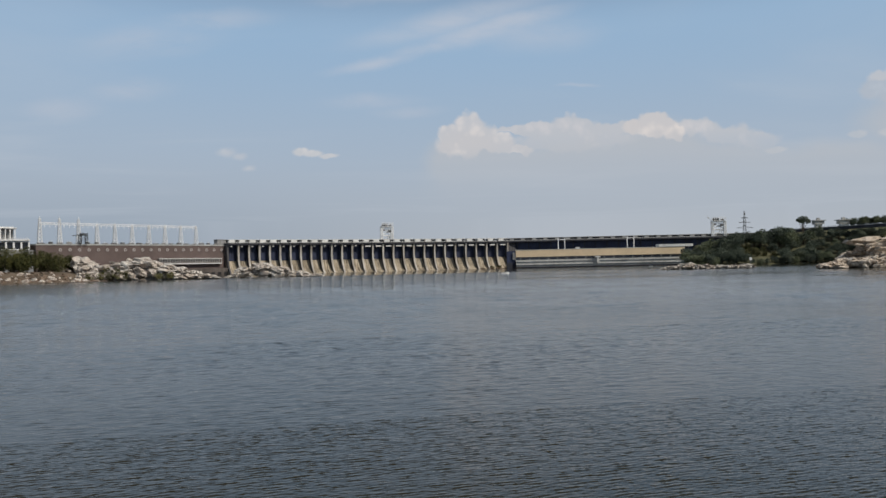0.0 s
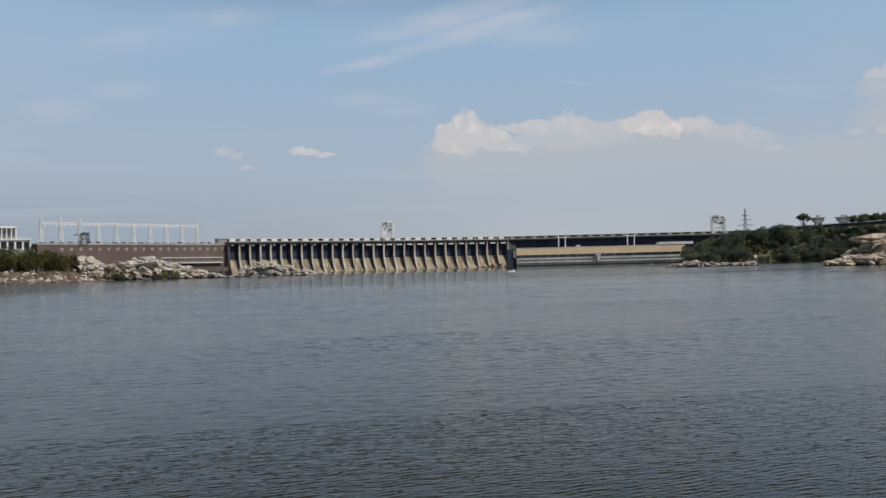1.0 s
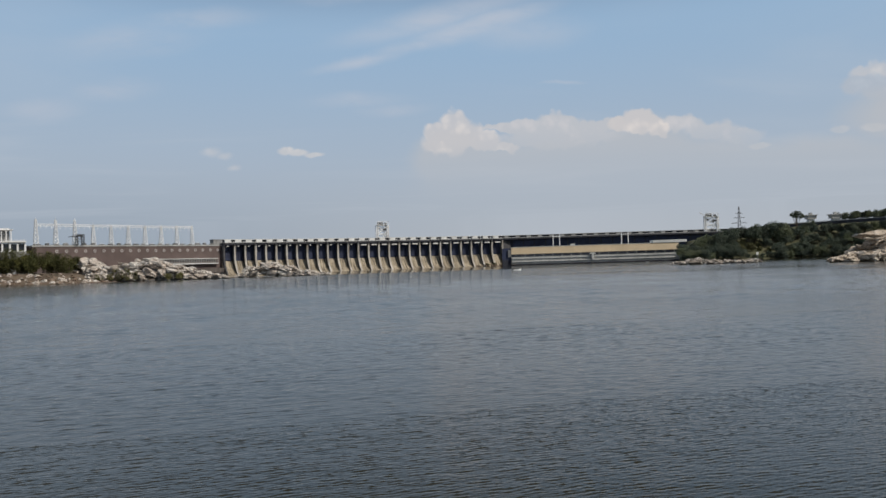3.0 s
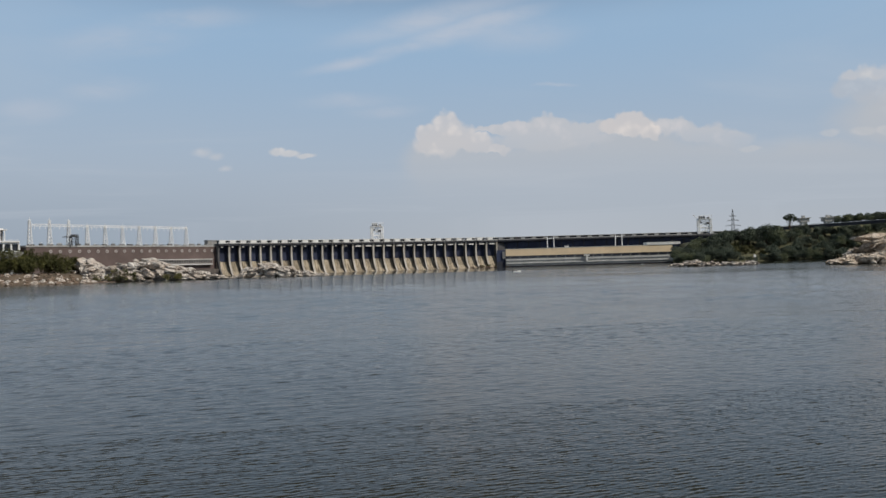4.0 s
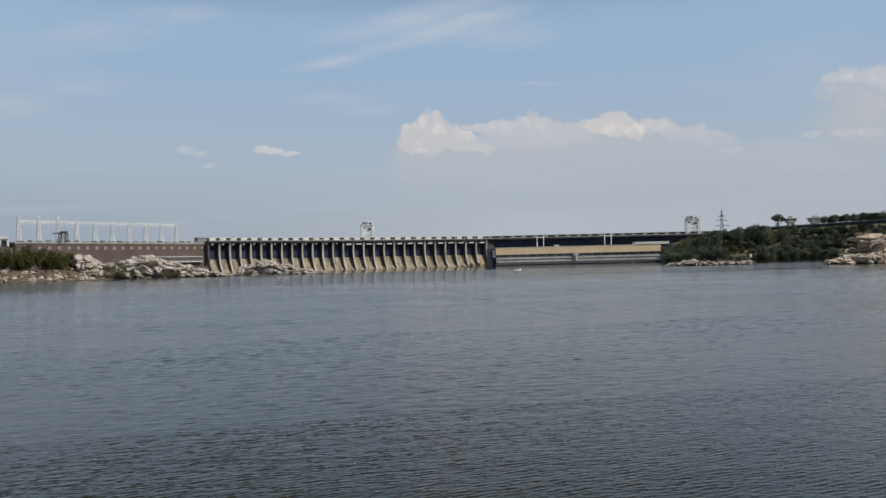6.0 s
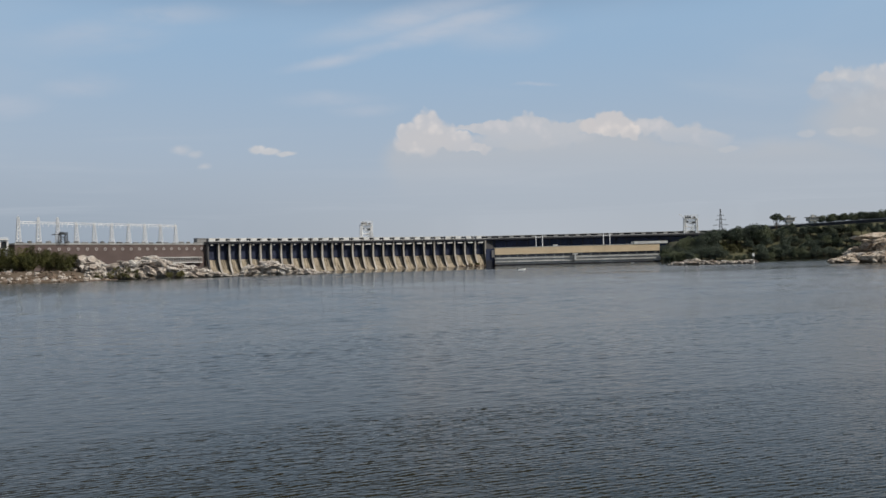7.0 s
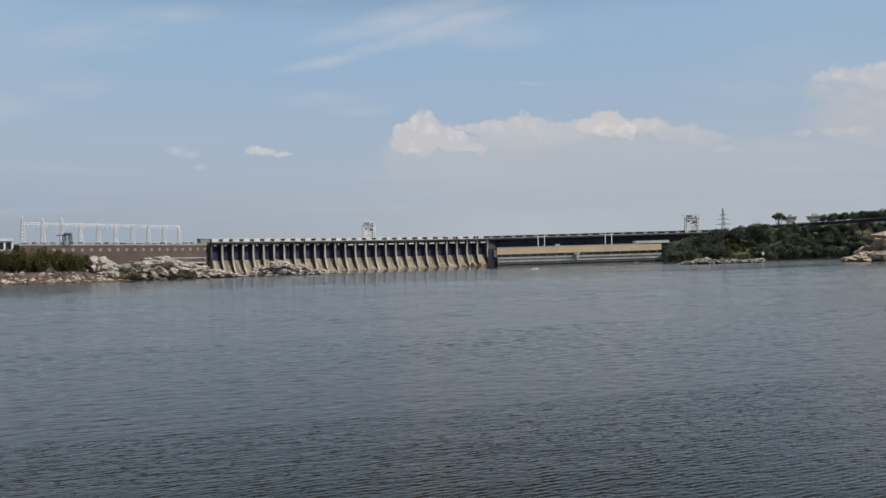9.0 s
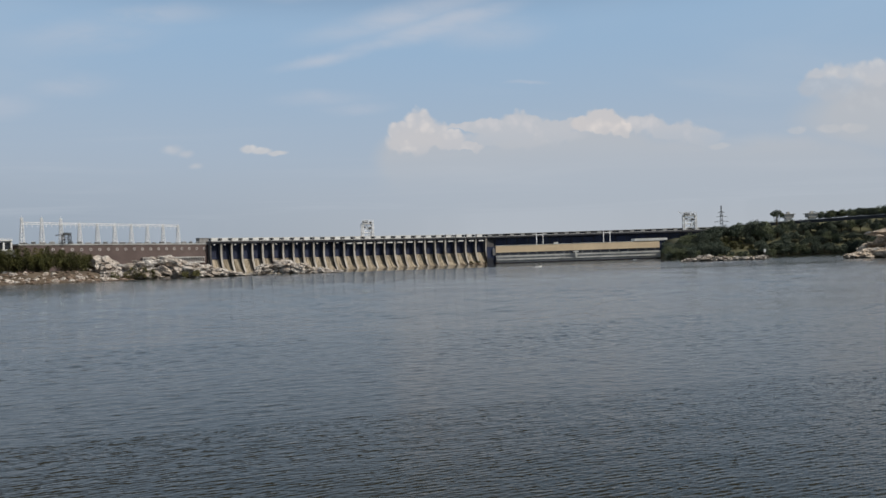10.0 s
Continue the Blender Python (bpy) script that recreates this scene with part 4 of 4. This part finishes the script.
def plant():
    rng = random.Random(4)
    kinds = [make_tree(31 + i, 12.0, 5.0, LEAF, 0.27, 0.22, 18, 260) for i in range(5)]
    low = [make_tree(61 + i, 12.0, 5.5, LEAF, 0.27, 0.02, 24, 230) for i in range(4)]
    pale = [make_tree(81 + i, 12.0, 6.0, SCRUB, 0.5, 0.0, 16, 110) for i in range(2)]

    def put(x, y, z, h, wide=1.0, of=kinds):
        k = rng.choice(of)
        s = h / 12.0
        ob = copy_thing(k, pose(x, y, z - 0.4, 0, 0, rng.uniform(0, 360)))
        ob.scale = (s * wide, s * wide, s)

    # shore thicket
    x = 198.0
    while x < 560:
        y = 852 + 10 * lump(x, 0, 0.02) + rng.uniform(-3, 3)
        put(x, y, max(0.0, right_bank(x, y)) - 0.6, rng.uniform(9, 16) * (0.62 if 262 < x < 296 else 1.0), 1.35, low)
        x += rng.uniform(5, 9)
    for row, (y0, hmin, hmax) in enumerate(((874, 9, 17), (890, 9, 18), (908, 9, 17), (930, 9, 14))):
        x = 205.0 + 9 * row
        while x < 560:
            y = y0 + rng.uniform(-6, 6)
            clearing = row < 2 and 264 < x < 298
            put(x, y, right_bank(x, y), rng.uniform(6, 9) if clearing else rng.uniform(hmin, hmax), rng.uniform(1.1, 1.5), pale if clearing else kinds)
            x += rng.uniform(6, 12)
    # broad crowns that stand up against the sky
    for x, top in ((252, 34), (262, 37.5), (275, 36), (289, 40.5), (300, 37), (309, 43.5), (316, 41), (230, 26), (212, 21)):
        y = 900 + rng.uniform(-4, 4)
        put(x, y, right_bank(x, y), max(8.0, top - right_bank(x, y)), 1.15)
    # skyline on the hill behind the bridge
    x = 428.0
    while x < 640:
        y = 1012 + rng.uniform(-8, 8)
        put(x, y, right_bank(x, y), 54.0 + (x - 437) * 0.06 + rng.uniform(-2, 1.5) - right_bank(x, y), 1.1)
        x += rng.uniform(1.8, 3.0)
    for k in kinds + low + pale:
        for c in list(k.children):
            bpy.data.objects.remove(c)
        bpy.data.objects.remove(k)
    # the tall single tree on the skyline
    tall = make_tree(77, 26, 8.0, LEAF, 0.34, 0.66, 11, 700,
                     own=((-3, 0, 23.6, 2.4), (0, 0, 25.0, 2.4), (3.5, 0, 24.2, 2.6), (6.2, 0, 22.0, 2.0), (-5.6, 0, 22.6, 1.7), (2, 1, 22.4, 2.2), (4.6, -1, 19.8, 1.6), (-1, 0, 22.0, 2.0), (7.6, 0, 20.4, 1.3), (0.5, 0, 20.4, 1.8), (-2.6, 0, 21.0, 1.8)))
    tall.matrix_basis = pose(340, 912, 25)
    tagged(tall, "tall dark tree with a bare trunk against the sky", "tree", "trees on the bank")
    # olive thicket on the left bank
    for i in range(46):
        sx, sy = -316 + 66 * (i + rng.random()) / 46, rng.uniform(434, 462)
        ground = left_bank(sx, sy)
        h = rng.uniform(11.5, 18.5) * (1.0 if sx < -264 else 0.76)
        b = thing("shrub", pose(sx, sy, ground - 0.3), "olive green shrub on the stony shore", "shrub", "shrubs on the shore")
        clumps = []
        for _ in range(15):
            d = Vector((rng.gauss(0, 1), rng.gauss(0, 1), rng.gauss(0, 1))).normalized() * rng.random() ** 0.4
            clumps.append((d.x * 4.2, d.y * 3.2, h * 0.46 + d.z * h * 0.38, rng.uniform(1.3, 2.3)))
        leaf_part("foliage", leaf_cloud(rng, clumps, 120, 0.34), BUSH, b)
        bm = bmesh.new()
        for c in clumps[:5]:
            bar(bm, (0, 0, 0), c[:3], 0.12)
        part("stems", bm, BARK, b)
    # small shrubs rooted in the rocks
    for sx, sy, h in ((-219, 432, 7.0), (-215, 432, 8.0), (-211, 432, 7.0), (-207, 433, 5.0), (-184, 441, 3.6), (-190, 440, 2.6), (-228, 434, 4.0)):
        b = thing("shrub", pose(sx, sy, 0.8), "yellow-green shrub rooted among the rocks", "shrub", "shrubs on the shore")
        clumps = [(rng.uniform(-1.8, 1.8), rng.uniform(-1, 1), h * rng.uniform(0.1, 0.85), rng.uniform(0.8, 1.3)) for _ in range(9)]
        leaf_part("foliage", leaf_cloud(rng, clumps, 90, 0.26), SCRUB, b)
        bm = bmesh.new()
        for c in clumps[:5]:
            bar(bm, (0, 0, 0), c[:3], 0.08)
        part("stems", bm, BARK, b)
    # dry grass on the bluff's shoulder
    for sx, sy, z in ((163, 330, 8.6), (167, 331, 8.8), (171, 331, 9.0), (175, 332, 9.2), (179, 333, 9.0), (184, 334, 8.6)):
        b = thing("grass_tuft", pose(sx, sy, z), "dry ochre grass tuft on the granite bluff", "grass", "grass on the bluff")
        clumps = [(rng.uniform(-2.2, 2.2), rng.uniform(-1.5, 1.5), rng.uniform(-0.6, 1.3), rng.uniform(0.6, 1.0)) for _ in range(10)]
        leaf_part("blades", leaf_cloud(rng, clumps, 90, 0.2), DRY, b)


plant()


# ---- bridge, lock towers, pylon on the right ----
def build_bridge():
    a, b = Vector((338, 1025)), Vector((455, 770))
    d = b - a
    n = d.length
    br = thing("road_bridge", pose(a.x, a.y, 0, 0, 0, math.degrees(math.atan2(d.y, d.x))), "dark girder road bridge over the wooded bank", "bridge")
    part("girder", boxes([(n / 2, 0, 38.0, n, 9, 3.0)]), GIRDER, br)
    part("deck", boxes([(n / 2, 0, 39.8, n, 11, 0.6)]), DECK, br)
    bm = boxes([(n / 2, y, 41.0, n, 0.12, 0.12) for y in (-5.3, 5.3)])
    for i in range(60):
        box(bm, (i + 0.5) * n / 60, -5.3, 40.5, 0.12, 0.12, 1.1)
    part("railing", bm, IRON, br)
    for q in (0.06, 0.97):
        part("bridge_pier", boxes([(n * q, 0, 17, 3, 7, 39)]), GREY, br)


build_bridge()


def lock_tower(x, y, w, h):
    t = thing("lock_tower", pose(x, y, 0), "pale lock control tower behind the bridge", "tower", "lock towers")
    part("shaft", boxes([(0, 0, 20 + h * 0.4, w * 0.7, w * 0.7, 40 + h * 0.3)]), PALE, t)
    part("cabin", boxes([(0, 0, 40 + h * 0.62, w * 1.1, w, h * 0.3)]), DECK, t)
    part("roof", boxes([(0, 0, 40 + h * 0.8, w * 1.4, w * 1.3, h * 0.06), (0, 0, 40 + h * 0.92, w * 0.35, w * 0.3, h * 0.22)]), DECK, t)


lock_tower(395, 1010, 10, 14)
lock_tower(425, 1010, 11, 14)


def build_pylon():
    p = thing("power_pylon", pose(281, 925, 14), "grey lattice power pylon with three cross arms", "pylon")
    bm = bmesh.new()
    lattice_mast(bm, 0, 0, 0, 46, 5, 0.7, 10, 0.28)
    part("mast", bm, PYLON, p)
    for z, w in ((27, 9), (33, 6.5), (38, 4)):
        bm = bmesh.new()
        for s in (-1, 1):
            bar(bm, (0, 0, z + 1.6), (s * w, 0, z), 0.35)
            bar(bm, (0, 0, z), (s * w, 0, z), 0.35)
        part("cross_arm", bm, PYLON, p)


build_pylon()


# ---- small craft ----
def small_boat(x, y, s, turn):
    b = thing("motor_boat", pose(x, y, 0, 0, 0, turn), "small white motor boat on the river", "boat", "small boats")
    bm = bmesh.new()
    rings = []
    for i in range(9):
        q = i / 8
        w = s * 0.19 * (1 - max(0, q - 0.45) ** 2 * 3.2)
        sheer = s * (0.16 + 0.08 * q * q)
        px = s * (q - 0.5)
        rings.append([bm.verts.new(c) for c in ((px, -w, sheer), (px, -w * 0.75, -0.1), (px, w * 0.75, -0.1), (px, w, sheer))])
    for r, q in zip(rings, rings[1:]):
        for j in range(4):
            bm.faces.new((r[j], q[j], q[(j + 1) % 4], r[(j + 1) % 4]))
    bm.faces.new(rings[0])
    bm.faces.new(rings[-1][::-1])
    bmesh.ops.recalc_face_normals(bm, faces=bm.faces[:])
    part("hull", bm, WHITE, b)
    part("windscreen", boxes([(0, 0, s * 0.23, s * 0.06, s * 0.28, s * 0.1)]), GLASS, b)
    part("outboard_motor", boxes([(-s * 0.53, 0, s * 0.15, s * 0.07, s * 0.08, s * 0.2)]), IRON, b)


small_boat(4, 385, 3.8, 10)
small_boat(163, 860, 3.6, 170)


# board and post added for a small white shape of unknown kind
def white_shape_board(x, y, z):
    m = thing("channel_marker", pose(x, y, z), "small white shape on the granite spit, modelled as a board on a post", "marker")
    bm = bmesh.new()
    bar(bm, (0, 0, -0.6), (0, 0, 2.2), 0.18)
    part("post", bm, PYLON, m)
    bm = boxes([(0, -0.14, 2.5, 1.2, 0.1, 1.5)])
    bmesh.ops.bevel(bm, geom=bm.edges[:], offset=0.03, segments=1, affect="EDGES")
    part("board", bm, WHITE, m)


white_shape_board(128.5, 415, 2.2)


# ---- rubble and bushes at the foot of the dam's far end ----
def dam_foot():
    rng = random.Random(12)
    foot = []
    for s, out_by in ((0.90, 17), (0.93, 18), (0.955, 19), (0.98, 21), (1.0, 23), (1.02, 24)):
        p, d = dam_curve(s)
        foot.append(p + Vector((d.y, -d.x)) * out_by)
    outcrop("rubble_heap", [(p.x, p.y, rng.uniform(1.2, 2.4), 5, 3, 0) for p in foot], ROCK_BROWN, "brown rubble heap at the foot of the dam", 15, group="")
    for p in foot[1:]:
        h = rng.uniform(3.5, 6.0)
        b = thing("shrub", pose(p.x + rng.uniform(-2, 2), p.y + 1.5, 0.8), "olive green shrub at the foot of the dam", "shrub", "shrubs on the shore")
        clumps = [(rng.uniform(-3, 3), rng.uniform(-1.5, 1.5), h * rng.uniform(0.15, 0.85), rng.uniform(1.0, 1.7)) for _ in range(10)]
        leaf_part("foliage", leaf_cloud(rng, clumps, 90, 0.3), BUSH, b)
        bm = bmesh.new()
        for c in clumps[:5]:
            bar(bm, (0, 0, 0), c[:3], 0.1)
        part("stems", bm, BARK, b)


dam_foot()
